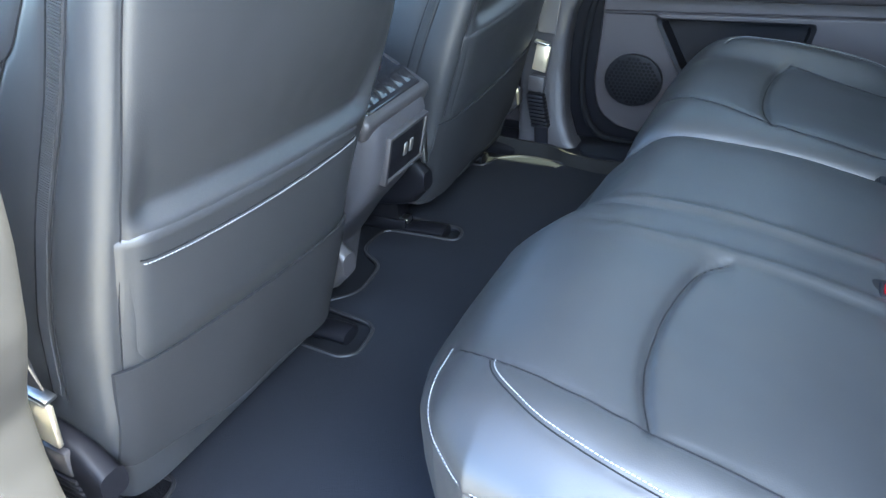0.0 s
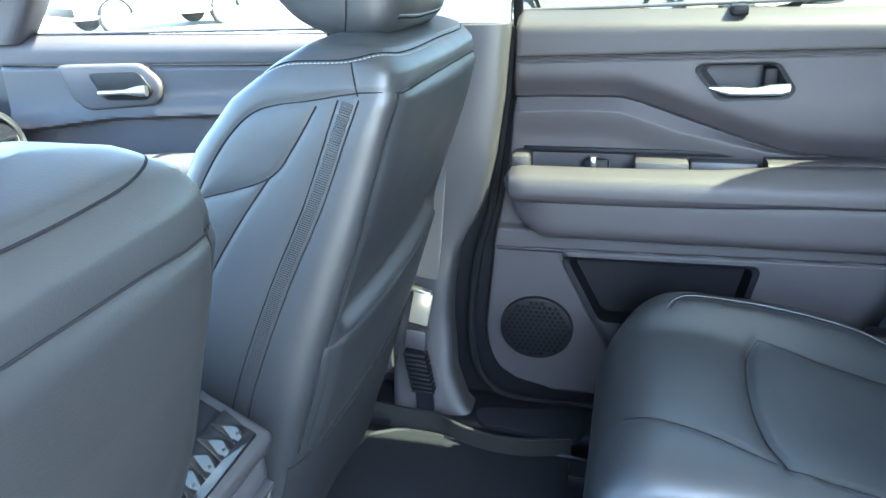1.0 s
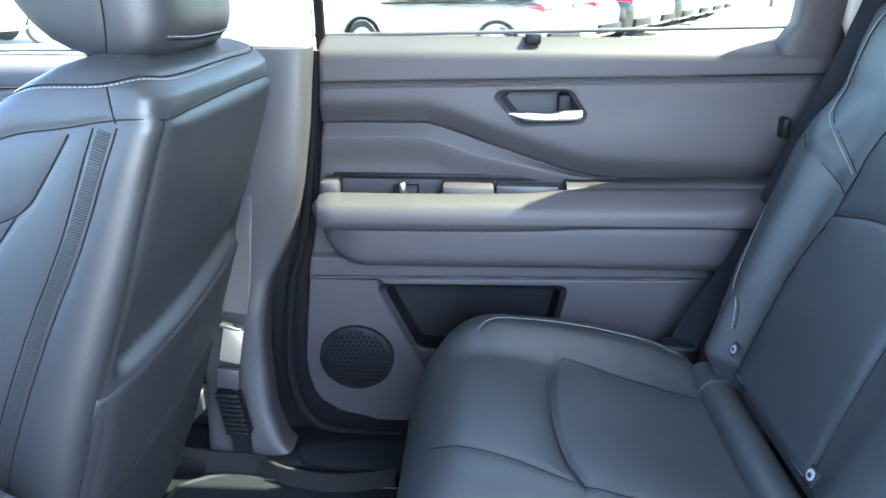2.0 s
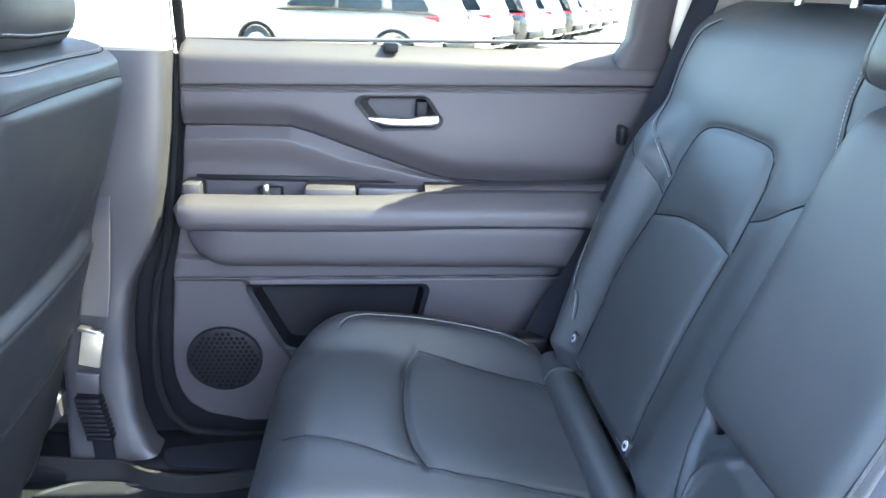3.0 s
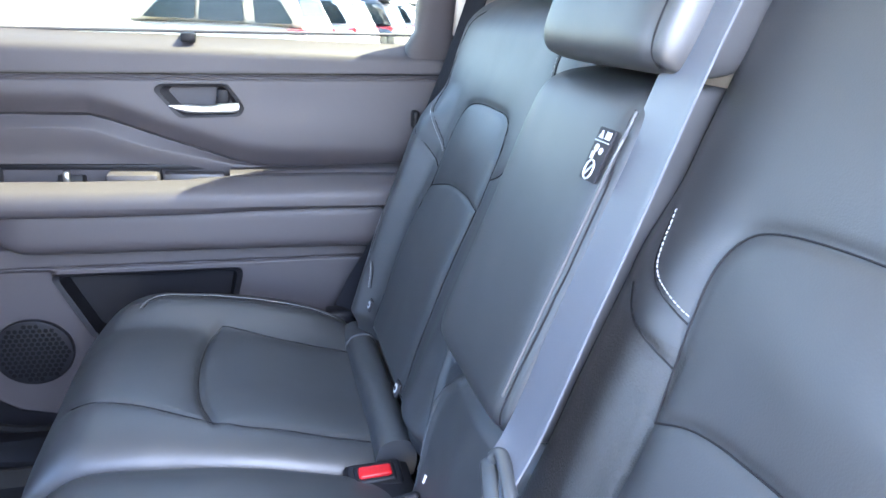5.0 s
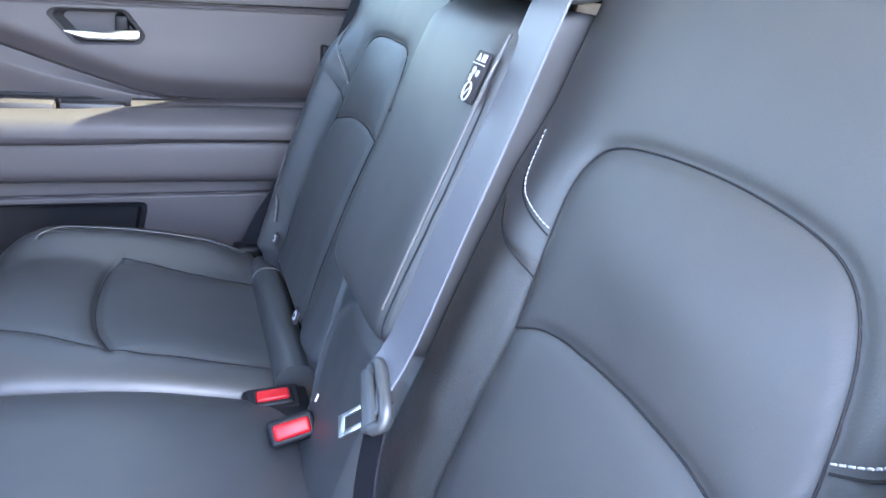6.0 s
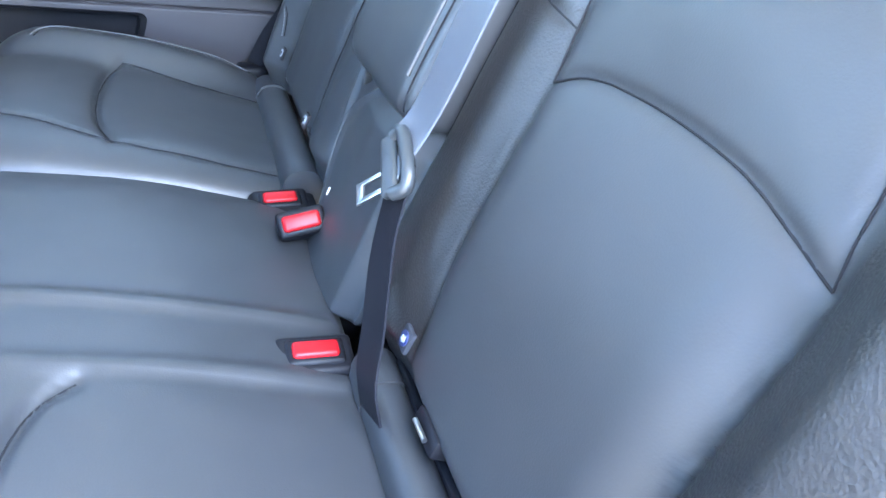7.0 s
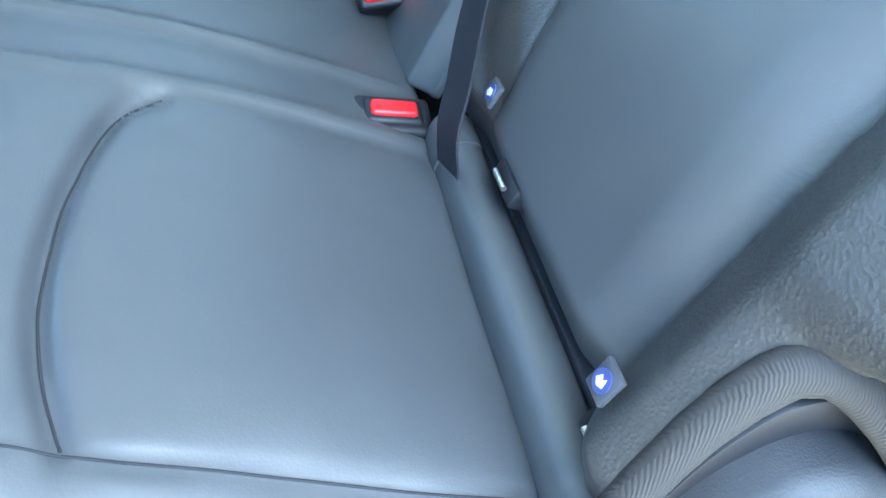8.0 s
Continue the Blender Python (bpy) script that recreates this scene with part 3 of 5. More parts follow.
def rear_door():
    door = thing("car_door", 0.28, 0.80, 0.55, "closed rear car door lined in grey vinyl with a padded armrest", "car door", "right doors")
    left = [(0.555, -0.02), (0.570, -0.055), (0.583, -0.113), (0.605, -0.145), (0.627, -0.158), (0.66, -0.166), (0.70, -0.168), (0.87, -0.150), (1.0, -0.128), (1.14, -0.112), (1.29, -0.106)]
    lip = [(-0.2, 1.144), (0.03, 1.147), (0.071, 1.147), (0.108, 1.137), (0.184, 1.110), (0.312, 1.067), (0.36, 1.058), (0.45, 1.055), (0.8, 1.052)]
    ridge = [(-0.2, 1.118), (0.02, 1.124), (0.07, 1.122), (0.16, 1.092), (0.30, 1.062), (0.8, 1.02)]
    pocket = rounded([(-0.012, 0.858), (0.312, 0.862), (0.288, 0.752), (0.262, 0.735), (0.052, 0.735)], 0.016)

    def y_at(X, Z):
        L, R = table(lip, X), table(ridge, X)
        up = smooth(-0.003, 0.004, Z - L)
        y_up = 0.742 - 0.006 * np.exp(-((Z - 1.12) / 0.07) ** 2) + 0.018 * (1 - smooth(-0.004, 0.05, Z - L)) ** 1.5 + 0.045 * smooth(1.245, 1.29, Z) ** 2
        y_tri = 0.769 - 0.011 * np.clip((L - Z) / np.maximum(L - R, 0.004), 0, 1) + 0.006 * smooth(0.0, 0.05, R - Z)
        y = y_tri * (1 - up) + y_up * up
        low = 1 - smooth(0.935, 0.965, Z)
        y_low = 0.752 + 0.012 * (1 - smooth(0.60, 0.80, Z)) + 0.012 * smooth(0.0, 0.015, 0.045 + (0.87 - Z) * 0.47 - X - 0.055) * (1 - smooth(0.862, 0.872, Z))
        y = y * (1 - low) + y_low * low
        split = 0.870 + 0.0155 * (X + 0.139)
        y = y + 0.005 * np.exp(-((Z - split) / 0.0022) ** 2) + 0.012 * smooth(0.905, 0.918, Z) * low
        st = 1.211 + 0.024 * (X + 0.105)
        y = y + 0.004 * np.exp(-((Z - st) / 0.0025) ** 2) + 0.0025 * np.exp(-((Z - st + 0.006) / 0.0022) ** 2)
        return y
    V, F = door_skin(lambda z: table(left, z), lambda z: 0.735, 0.555, 1.283, y_at, 190, 420)
    cx, cz = V[F].mean(1)[:, 0], V[F].mean(1)[:, 2]
    keep = ~crossing(pocket, cx, cz) & ~crossing(handle_outline(0.182, 1.193, 0.95), cx, cz)
    part("lining", (V, F[keep].tolist()), VINYL, door)
    n = len(pocket)
    c = np.array((0.155, 0.80))
    rim = [tuple(c + (np.array(p) - c) * k) for k in (1.045,) for p in pocket]
    lo = [tuple(c + (np.array(p) - c) * 0.975) for p in pocket]
    bot = [tuple(c + (np.array(p) - c) * 0.945) for p in pocket]
    W = np.array([(p[0], y, p[1]) for q, y in ((rim, 0.756), (rim, 0.747), (lo, 0.750), (bot, 0.795)) for p in q])
    Fp = [(k * n + i, k * n + (i + 1) % n, (k + 1) * n + (i + 1) % n, (k + 1) * n + i) for k in range(3) for i in range(n)] + [tuple(range(3 * n, 4 * n))]
    part("map_pocket", (W, Fp), BLACK, door, "black recessed map pocket")
    # stitched line along the upper lining
    part("seam", tube(np.array([(x, 0.7405, 1.2135 + 0.024 * (x + 0.105)) for x in np.linspace(-0.10, 0.72, 80)]), 0.0012, 5), SEAM, door)
    # armrest: front pad, rear block, end caps round the switch tray
    rows = []
    for k in np.linspace(0, 1, 60):
        x = -0.113 + 0.80 * k
        e = math.sqrt(max(0.02, 1 - (1 - min(1, k / 0.035)) ** 2))
        w = smooth(0.22, 0.40, x)
        rows.append((x, 0.676 + 0.026 * w + 0.02 * (1 - e), (0.023 + 0.025 * w) * e, 1.018 + 0.010 * smooth(0.0, 0.6, x), 0.029 * e))
    av, af = loft(rows, 64, 3.6, (0, 1, 2))
    av[:, 2] -= 0.42 * np.clip(0.692 - av[:, 1], 0, 0.04) * smooth(1.0, 1.03, av[:, 2])
    arm = part("armrest", (av, af), VINYL, door, "padded armrest")
    rows = [(x, 0.738, 0.036, 1.026 + 0.012 * smooth(0.3, 0.7, x), 0.030) for x in np.linspace(0.300, 0.69, 24)]
    part("armrest_pad", loft(rows, 40, 3.5, (0, 1, 2)), VINYL, arm)
    part("end_cap", rbox(-0.105, -0.074, 0.715, 0.768, 1.0, 1.055, 0.006), VINYL, arm)
    part("divider", rbox(0.098, 0.182, 0.700, 0.770, 1.0, 1.054, 0.005), VINYL, arm)
    tray = part("switch_tray", rbox(-0.078, 0.304, 0.716, 0.772, 1.000, 1.022, 0.002), GRILLE, arm, "dark tray for the window switch")
    part("window_switch", turned(rbox(-0.020, 0.020, -0.016, 0.016, -0.004, 0.022, 0.003), pose(0.036, 0.748, 1.022, -12)), BLACK, tray)
    part("switch_paddle", rbox(0.026, 0.036, 0.728, 0.742, 1.03, 1.052, 0.002), SATIN, tray)
    part("lock_mark", rbox(0.128, 0.158, 0.7335, 0.736, 1.040, 1.050, 0.001), SATIN, tray)
    part("grab_cup", rbox(0.186, 0.290, 0.735, 0.770, 1.012, 1.048, 0.004), PANEL, tray)
    part("tray_edge", rbox(-0.09, 0.31, 0.760, 0.772, 1.050, 1.060, 0.002), BLACK, tray)
    # lower bolster below the armrest
    rows = []
    for k in np.linspace(0, 1, 60):
        x = -0.108 + 0.80 * k
        e = math.sqrt(max(0.02, 1 - (1 - min(1, k / 0.10)) ** 2))
        rows.append((x, 0.735 + 0.018 * (1 - e), 0.050 * (0.5 + 0.5 * e), 1.000 - 0.042 * e + 0.004 * k, 0.042 * e + 0.002))
    part("bolster", loft(rows, 48, 4.6, (0, 1, 2)), VINYL, door)
    handle_set(door, 0.182, 1.193)
    # speaker grille: holes are uncut, near-black hexagons stand in for their shade
    g = part("speaker_grille", prism([(-0.062 + 0.069 * math.cos(a), 0.708 + 0.064 * math.sin(a)) for a in np.linspace(0, 2 * math.pi, 64, endpoint=False)], 1, 0.7545, 0.770, 0.002), BLACK, door, "round speaker grille with hexagonal openings")
    cells = []
    for i in range(-9, 10):
        for j in range(-9, 10):
            x, z = -0.062 + (i + 0.5 * (j % 2)) * 0.0102, 0.708 + j * 0.0088
            if ((x + 0.062) / 0.062) ** 2 + ((z - 0.708) / 0.055) ** 2 < 1:
                cells.append(prism([(x + 0.0042 * math.cos(a), z + 0.0042 * math.sin(a)) for a in np.arange(6) * math.pi / 3], 1, 0.7537, 0.7565, 0))
    tagged(part("hole_shade_cell", join(*cells), HOLE_SHADE, g, "near-black hexagons standing in for shaded openings", False), kind="stuff")
    belt_cap(door, -0.115, 0.64, 1.280, 0.024)
    clip = part("sill_clip", rbox(0.226, 0.251, 0.750, 0.783, 1.273, 1.289, 0.004), BLACK, door, "small black clip on the window sill")
    part("coat_stop", rbox(0.628, 0.642, 0.715, 0.75, 1.135, 1.168, 0.005), BLACK, door)
    # upholstered window frame at the rear of the door
    rows = [(z, 0.668 - 0.01 * (z - 1.28), 0.034 + 0.02 * (1 - smooth(1.27, 1.31, z)), 0.772 - 0.17 * np.clip((z - 1.235) / 0.49, 0, 1) ** 1.3, 0.026) for z in np.linspace(1.26, 1.71, 20)]
    part("window_frame", loft(rows, 32, 4, (2, 0, 1)), VINYL, door, "grey window frame trim")
    rows = [(z, -0.104 + 0.03 * (z - 1.27), 0.008, 0.790 - 0.17 * np.clip((z - 1.235) / 0.49, 0, 1) ** 1.3, 0.008) for z in np.linspace(1.26, 1.71, 20)]
    part("window_channel", loft(rows, 16, 3, (2, 0, 1)), RUBBER, door)


rear_door()


def front_door():
    door = thing("car_door", -0.70, 0.80, 0.55, "closed front car door lined in grey vinyl with a sunlit armrest", "car door", "right doors")
    lip = [(-1.3, 1.04), (-1.05, 1.068), (-0.9, 1.088), (-0.642, 1.100), (-0.2, 1.105)]

    def y_at(X, Z):
        L = table(lip, X)
        up = smooth(-0.003, 0.006, Z - L)
        y = 0.772 * (1 - up) + up * (0.756 - 0.008 * np.exp(-((Z - L) / 0.04) ** 2) + 0.04 * smooth(1.215, 1.262, Z) ** 2)
        st = 1.193 + 0.01 * (X + 0.8)
        return y + 0.004 * np.exp(-((Z - st) / 0.0028) ** 2)
    V, F = door_skin(lambda z: -1.16, lambda z: -0.27, 0.555, 1.250, y_at, 150, 150)
    part("lining", (V, F.tolist()), VINYL, door)
    part("seam", tube(np.array([(x, 0.7535, 1.1955 + 0.01 * (x + 0.8)) for x in np.linspace(-1.14, -0.29, 60)]), 0.0015, 5), SEAM, door)
    c = rounded([(-1.01, 1.196), (-0.815, 1.200), (-0.775, 1.165), (-0.79, 1.122), (-0.955, 1.108), (-0.985, 1.135)], 0.02)
    part("handle_surround", prism(c, 1, 0.742, 0.765, 0.006, 3), VINYL, door)
    out = rounded([(-0.935, 1.182), (-0.82, 1.186), (-0.795, 1.150), (-0.81, 1.132), (-0.905, 1.130)], 0.014)
    part("handle_cup", prism(out, 1, 0.739, 0.748, 0.002), BLACK, door)
    rows = [(-0.905 + 0.105 * k, 0.728, 0.006, 1.146 + 0.006 * k, 0.004 + 0.006 * smooth(0.45, 0.9, k)) for k in np.linspace(0, 1, 20)]
    part("pull_lever", loft(rows, 20, 3.5, (0, 1, 2)), SATIN, door, "satin chrome pull lever")
    rows = [(x, 0.705, 0.055 * math.sqrt(max(0.05, 1 - (2 * abs(x + 0.70) / 0.80) ** 8)), 0.985 + 0.03 * smooth(-1.1, -0.4, x), 0.032) for x in np.linspace(-1.09, -0.31, 40)]
    arm = part("armrest", loft(rows, 40, 3.5, (0, 1, 2)), VINYL, door, "grey padded armrest")
    part("switch_plate", rbox(-0.80, -0.60, 0.700, 0.752, 1.018, 1.030, 0.004), GLOSS, arm, "gloss black switch plate")
    part("grab_rail", rbox(-0.92, -0.62, 0.655, 0.672, 0.955, 0.972, 0.007, 3), SATIN, arm)
    belt_cap(door, -1.12, -0.27, 1.248, 0.01)


front_door()


def dashboard():
    d = thing("dashboard", -1.3, 0.0, 0.6, "dark moulded dashboard with a chrome-edged side vent", "dashboard")
    part("body", loft([(y, -1.34, 0.22, 0.95, 0.18) for y in np.linspace(-0.745, 0.745, 20)], 40, 3.5, (1, 0, 2)), VINYL, d)
    v = part("air_vent", loft([(y, -1.115, 0.022, 1.035, 0.075) for y in np.linspace(0.56, 0.70, 8)], 32, 3, (1, 0, 2)), GLOSS, d, "gloss black air vent")
    for k in range(4):
        part("vent_slat", rbox(-1.096, -1.082, 0.575, 0.69, 0.985 + 0.026 * k, 0.990 + 0.026 * k, 0.002), BLACK, v)
    ring = [(-1.094, 0.63 + 0.085 * math.cos(a), 1.035 + 0.088 * math.sin(a)) for a in np.linspace(0, 2 * math.pi, 40)]
    part("vent_ring", tube(ring, 0.006, 8), SATIN, v, "satin chrome ring")


dashboard()


# ---------------------------------------------------------------- floor mats and console
def mats():
    m = thing("floor_mat", 0.0, 0.0, 0.512, "charcoal carpet floor mat with bound edges and seat rail cut-outs", "floor mat")
    out = [(-0.50, -0.53), (-0.365, -0.53), (-0.355, -0.56), (-0.36, -0.61), (0.10, -0.61), (0.12, -0.3), (0.12, 0.5), (0.06, 0.62), (-0.22, 0.635), (-0.30, 0.645), (-0.365, 0.61), (-0.37, 0.56), (-0.46, 0.55), (-0.46, 0.26), (-0.285, 0.25), (-0.275, 0.20), (-0.45, 0.19), (-0.45, 0.10), (-0.38, 0.06), (-0.37, -0.04), (-0.43, -0.10), (-0.285, -0.115), (-0.275, -0.195), (-0.30, -0.215), (-0.46, -0.205), (-0.50, -0.24)]
    o = rounded(out[::-1], 0.03, 5)
    part("carpet_sheet", prism(o, 2, 0.512, 0.525, 0.004), MATPILE, m)
    loop = np.array([(x, y, 0.524) for x, y in o + o[:1]])
    part("binding", tube(loop, 0.0042, 6), DARKGREY, m, "black bound edge")
    f = thing("floor_mat", -0.08, 0.68, 0.53, "small charcoal mat flap lying on the sill", "floor mat")
    part("carpet_sheet", prism(rounded([(-0.172, 0.706), (-0.155, 0.655), (0.03, 0.63), (0.045, 0.69), (0.03, 0.735)], 0.02), 2, 0.540, 0.552, 0.003), MATPILE, f)


mats()


def rail_cover(x, y):
    r = thing("seat_rail_cover", x, y, 0.512, "black plastic seat rail end cover on the carpet", "rail cover", "seat rail covers")
    part("cover", loft([(x + k, y, 0.022, 0.520 + 0.006 * math.cos(k * 30), 0.012) for k in np.linspace(-0.075, 0.03, 12)], 20, 3, (0, 1, 2)), BLACK, r)
    part("rail", rbox(x - 0.30, x - 0.06, y - 0.02, y + 0.02, 0.513, 0.545, 0.004), BLACK, r)
    part("rail_lock", rbox(x - 0.085, x - 0.058, y - 0.012, y + 0.012, 0.533, 0.547, 0.003), SATIN, r, "bare metal rail end")


for x, y in ((-0.40, -0.60), (-0.345, -0.155), (-0.345, 0.225), (-0.42, 0.60)):
    rail_cover(x, y)


def console():
    c = thing("centre_console", -0.40, 0.0, 0.512, "dark centre console with rear climate panel and charging ports", "console")
    rows = []
    for z in np.linspace(0.515, 0.885, 40):
        xb = table([(0.515, -0.445), (0.60, -0.420), (0.68, -0.360), (0.74, -0.305), (0.78, -0.282), (0.84, -0.264), (0.87, -0.260), (0.885, -0.265)], z)
        hw = table([(0.515, 0.085), (0.65, 0.085), (0.75, 0.095), (0.82, 0.104), (0.885, 0.106)], z)
        rows.append((z, (xb - 1.0) / 2, (xb + 1.0) / 2, 0.006, hw))
    body = part("body", loft(rows, 80, 9, (2, 0, 1)), GRILLE, c, "dark plastic console body")
    # sloping rear head with the climate panel
    a = math.atan2(0.062, 0.11)
    head = turned(rbox(-0.062, 0.062, -0.105, 0.105, -0.03, 0.012, 0.012, 4), pose(-0.318, 0.006, 0.918, 0, math.degrees(a), 0))
    h = part("head", head, PANEL, c, "grey sloping panel surround")
    part("screen", turned(rbox(-0.046, 0.046, -0.086, 0.086, 0.0, 0.0145, 0.004, 3), pose(-0.318, 0.006, 0.918, 0, math.degrees(a), 0)), GLOSS, h, "gloss black climate panel")
    KEYS = pose(-0.318, 0.006, 0.918, 0, math.degrees(a), 0) @ pose(0.0215, 0, 0.0175, 0, 13, 0)
    for k in range(6):
        key = part("key", turned(rbox(-0.0195, 0.0195, -0.082 + k * 0.0275, -0.082 + k * 0.0275 + 0.0268, -0.006, 0.0, 0.001), KEYS), GLOSS, h, "gloss climate key")
        part("key_icon", turned(rbox(0.006, 0.009, -0.0710 + k * 0.0275, -0.0670 + k * 0.0275, -0.0005, 0.0004, 0), KEYS), PANEL, key)
    for k in range(3):
        part("lit_mark", turned(rbox(-0.018, -0.0145, -0.0485 + k * 0.045, -0.0455 + k * 0.045, 0.0142, 0.0150, 0), pose(-0.318, 0.006, 0.918, 0, math.degrees(a), 0)), RED if k == 2 else WHITE, h)
    lid = part("armrest_lid", loft([(x, 0.006, 0.100, 0.955, 0.035) for x in np.linspace(-0.85, -0.385, 24)], 40, 4, (0, 1, 2)), LEATHER, c, "leather console armrest")
    # ports on the rear face, which leans in towards the floor
    port = pose(-0.272, 0.012, 0.818, 0, 14, 0)
    p = part("port_frame", turned(join(rbox(-0.004, 0.010, -0.066, -0.058, -0.044, 0.044, 0.003), rbox(-0.004, 0.010, 0.058, 0.066, -0.044, 0.044, 0.003), rbox(-0.004, 0.010, -0.066, 0.066, 0.038, 0.046, 0.003), rbox(-0.004, 0.010, -0.066, 0.066, -0.046, -0.038, 0.003)), port), PANEL, c)
    part("port_panel", turned(rbox(-0.010, 0.006, -0.060, 0.060, -0.040, 0.040, 0.002), port), BLACK, c, "black panel with charging ports")
    for k in (-0.008, 0.012):
        part("charging_port", turned(rbox(0.004, 0.0085, k, k + 0.011, -0.012, 0.012, 0.002), port), SATIN, p, "small bright charging port")
    part("side_trim", rbox(-0.280, -0.268, 0.080, 0.094, 0.755, 0.862, 0.005), SATIN, c)


console()


# ---------------------------------------------------------------- front seats
REAR = [(0.60, -0.315), (0.68, -0.290), (0.80, -0.253), (0.95, -0.203), (1.10, -0.152), (1.18, -0.127), (1.235, -0.112), (1.265, -0.117), (1.285, -0.136), (1.297, -0.165)]
FRONT = [(0.60, -0.52), (0.68, -0.50), (0.90, -0.47), (1.04, -0.435), (1.125, -0.39), (1.18, -0.36), (1.235, -0.312), (1.270, -0.262), (1.290, -0.225), (1.297, -0.205)]
HALF = [(0.60, 0.215), (0.75, 0.235), (0.90, 0.235), (1.0, 0.228), (1.10, 0.217), (1.20, 0.206), (1.25, 0.198), (1.275, 0.188), (1.290, 0.170), (1.297, 0.14)]


def front_seat(yc, s, dx, side, wide=0.0):
    seat = thing("front_seat", -0.45 + dx, yc, 0.512, "black leather " + side + " seat with piped back panel and map pocket", "car seat", "front seats")
    zs = np.concatenate([np.linspace(0.60, 1.24, 150), 1.24 + 0.057 * np.sin(np.linspace(0.04, 1, 24) * math.pi / 2)])
    rows = [(z, (table(REAR, z) + table(FRONT, z)) / 2 + dx, (table(REAR, z) - table(FRONT, z)) / 2, yc, table(HALF, z)) for z in zs]
    V, F = loft(rows, 300, 8.5, (2, 0, 1))
    ly = (V[:, 1] - yc) * s
    mid = (table(REAR, V[:, 2]) + table(FRONT, V[:, 2])) / 2 + dx
    rear = smooth(0.02, 0.06, V[:, 0] - mid)
    crease = 0.982 + 0.018 * ly / 0.2
    dz = V[:, 2] - crease
    span = 1 - smooth(0.165, 0.205, np.abs(ly))
    V[:, 0] -= rear * span * 0.028 * np.exp(-np.clip(dz, 0, 1) / 0.075) * smooth(-0.004, 0.022, dz)
    V[:, 0] += rear * 0.014 * (1 - (ly / 0.22) ** 2) * smooth(0.7, 0.9, V[:, 2])

    # the inner flank stands wider towards the top
    V[:, 1] += wide * smooth(0.04, 0.19, V[:, 1] - yc) * smooth(0.85, 1.10, V[:, 2])

    def p(l, z, x=None):
        return ((table(REAR, z) if x is None else x) + dx, yc + s * l + float(wide * smooth(0.04, 0.19, s * l) * smooth(0.85, 1.10, z)), z)
    seams = []
    for e in (-1, 1):
        seams += [
            ([p(e * 0.178, 1.245), p(e * 0.192, 1.18), p(e * 0.200, 1.07), p(e * 0.209, 0.99), p(e * 0.215, 0.90), p(e * 0.215, 0.80)], 0.005, 0.005, ""),
            ([p(e * 0.175, 1.243), p(e * 0.198, 1.246, -0.155), p(e * 0.205, 1.240, -0.20), p(e * 0.20, 1.229, -0.263), p(e * 0.20, 1.202, -0.299), p(e * 0.20, 1.157, -0.332), p(e * 0.205, 1.10, -0.364), p(e * 0.21, 1.0, -0.42)], 0.003, 0.004, ""),
            ([p(e * 0.20, 1.233, -0.200), p(e * 0.21, 1.19, -0.228), p(e * 0.215, 1.157, -0.258), p(e * 0.21, 1.134, -0.330), p(e * 0.20, 1.12, -0.38)], 0.003, 0.004, ""),
            ([p(e * 0.215, 1.157, -0.258), p(e * 0.22, 1.099, -0.302), p(e * 0.225, 1.027, -0.347), p(e * 0.23, 0.90, -0.40)], 0.003, 0.004, ""),
            ([p(e * 0.205, 1.240, -0.176), p(e * 0.22, 1.137, -0.216), p(e * 0.23, 1.028, -0.268), p(e * 0.235, 0.896, -0.322), p(e * 0.235, 0.78, -0.355)], 0.002, 0.003, ""),
            ([p(e * 0.205, 1.240, -0.154), p(e * 0.22, 1.137, -0.194), p(e * 0.23, 1.028, -0.246), p(e * 0.235, 0.896, -0.300), p(e * 0.235, 0.78, -0.333)], 0.002, 0.003, ""),
            ([p(e * 0.20, 1.243, -0.155), p(e * 0.185, 1.280, -0.165)], 0.002, 0.003, ""),
            ([p(e * 0.0, 1.278, -0.122), p(e * 0.12, 1.277, -0.124), p(e * 0.165, 1.278, -0.138), p(e * 0.185, 1.279, -0.17), p(e * 0.185, 1.276, -0.225), p(e * 0.18, 1.262, -0.27)], 0.002, 0.003, "pale" if s > 0 else ""),
            ([p(e * 0.0, 1.248), p(e * 0.10, 1.247), p(e * 0.175, 1.243)], 0.003, 0.004, ""),
            ([p(e * 0.20, 1.0, -0.465), p(e * 0.195, 1.08, -0.42)], 0.002, 0.003, "pale"),
        ]
    back = upholster("backrest", (V, F), LEATHER, seat, seams)
    # ribbed tear strip between the two flank seams
    teeth = []
    for e in (-1, 1):
        path = spline([p(e * 0.205, 1.236, -0.165), p(e * 0.22, 1.137, -0.205), p(e * 0.231, 1.028, -0.257), p(e * 0.236, 0.896, -0.311), p(e * 0.236, 0.79, -0.342)], 0.0026)
        tree = BVHTree.FromPolygons([Vector(q) for q in V], F)
        for q in path:
            h, n, _, _ = tree.find_nearest(Vector(q))
            teeth.append(turned(rbox(-0.0062, 0.0062, -0.0010, 0.0010, -0.0008, 0.0008, 0), Matrix.Translation(h + n * 0.0) @ pose(0, 0, 0, 0, 18, 0)))
    tagged(part("tear_strip", join(*teeth), TEAR, back, "dark ribbed side strip"), kind="stuff")
    # map pocket: a sewn panel standing off the hollow back
    def sheet_part(top_at, bot_at, lmax, stand):
        pts, rowsk, cols = [], np.linspace(0, 1, 26), np.linspace(-lmax, lmax, 60)
        for d in (0.0, -0.006):
            for k in rowsk:
                for l in cols:
                    z = top_at(l) + (bot_at(l) - top_at(l)) * k
                    x = table(REAR, z) + dx + 0.014 * (1 - (l / 0.22) ** 2) + stand(k, l) + d
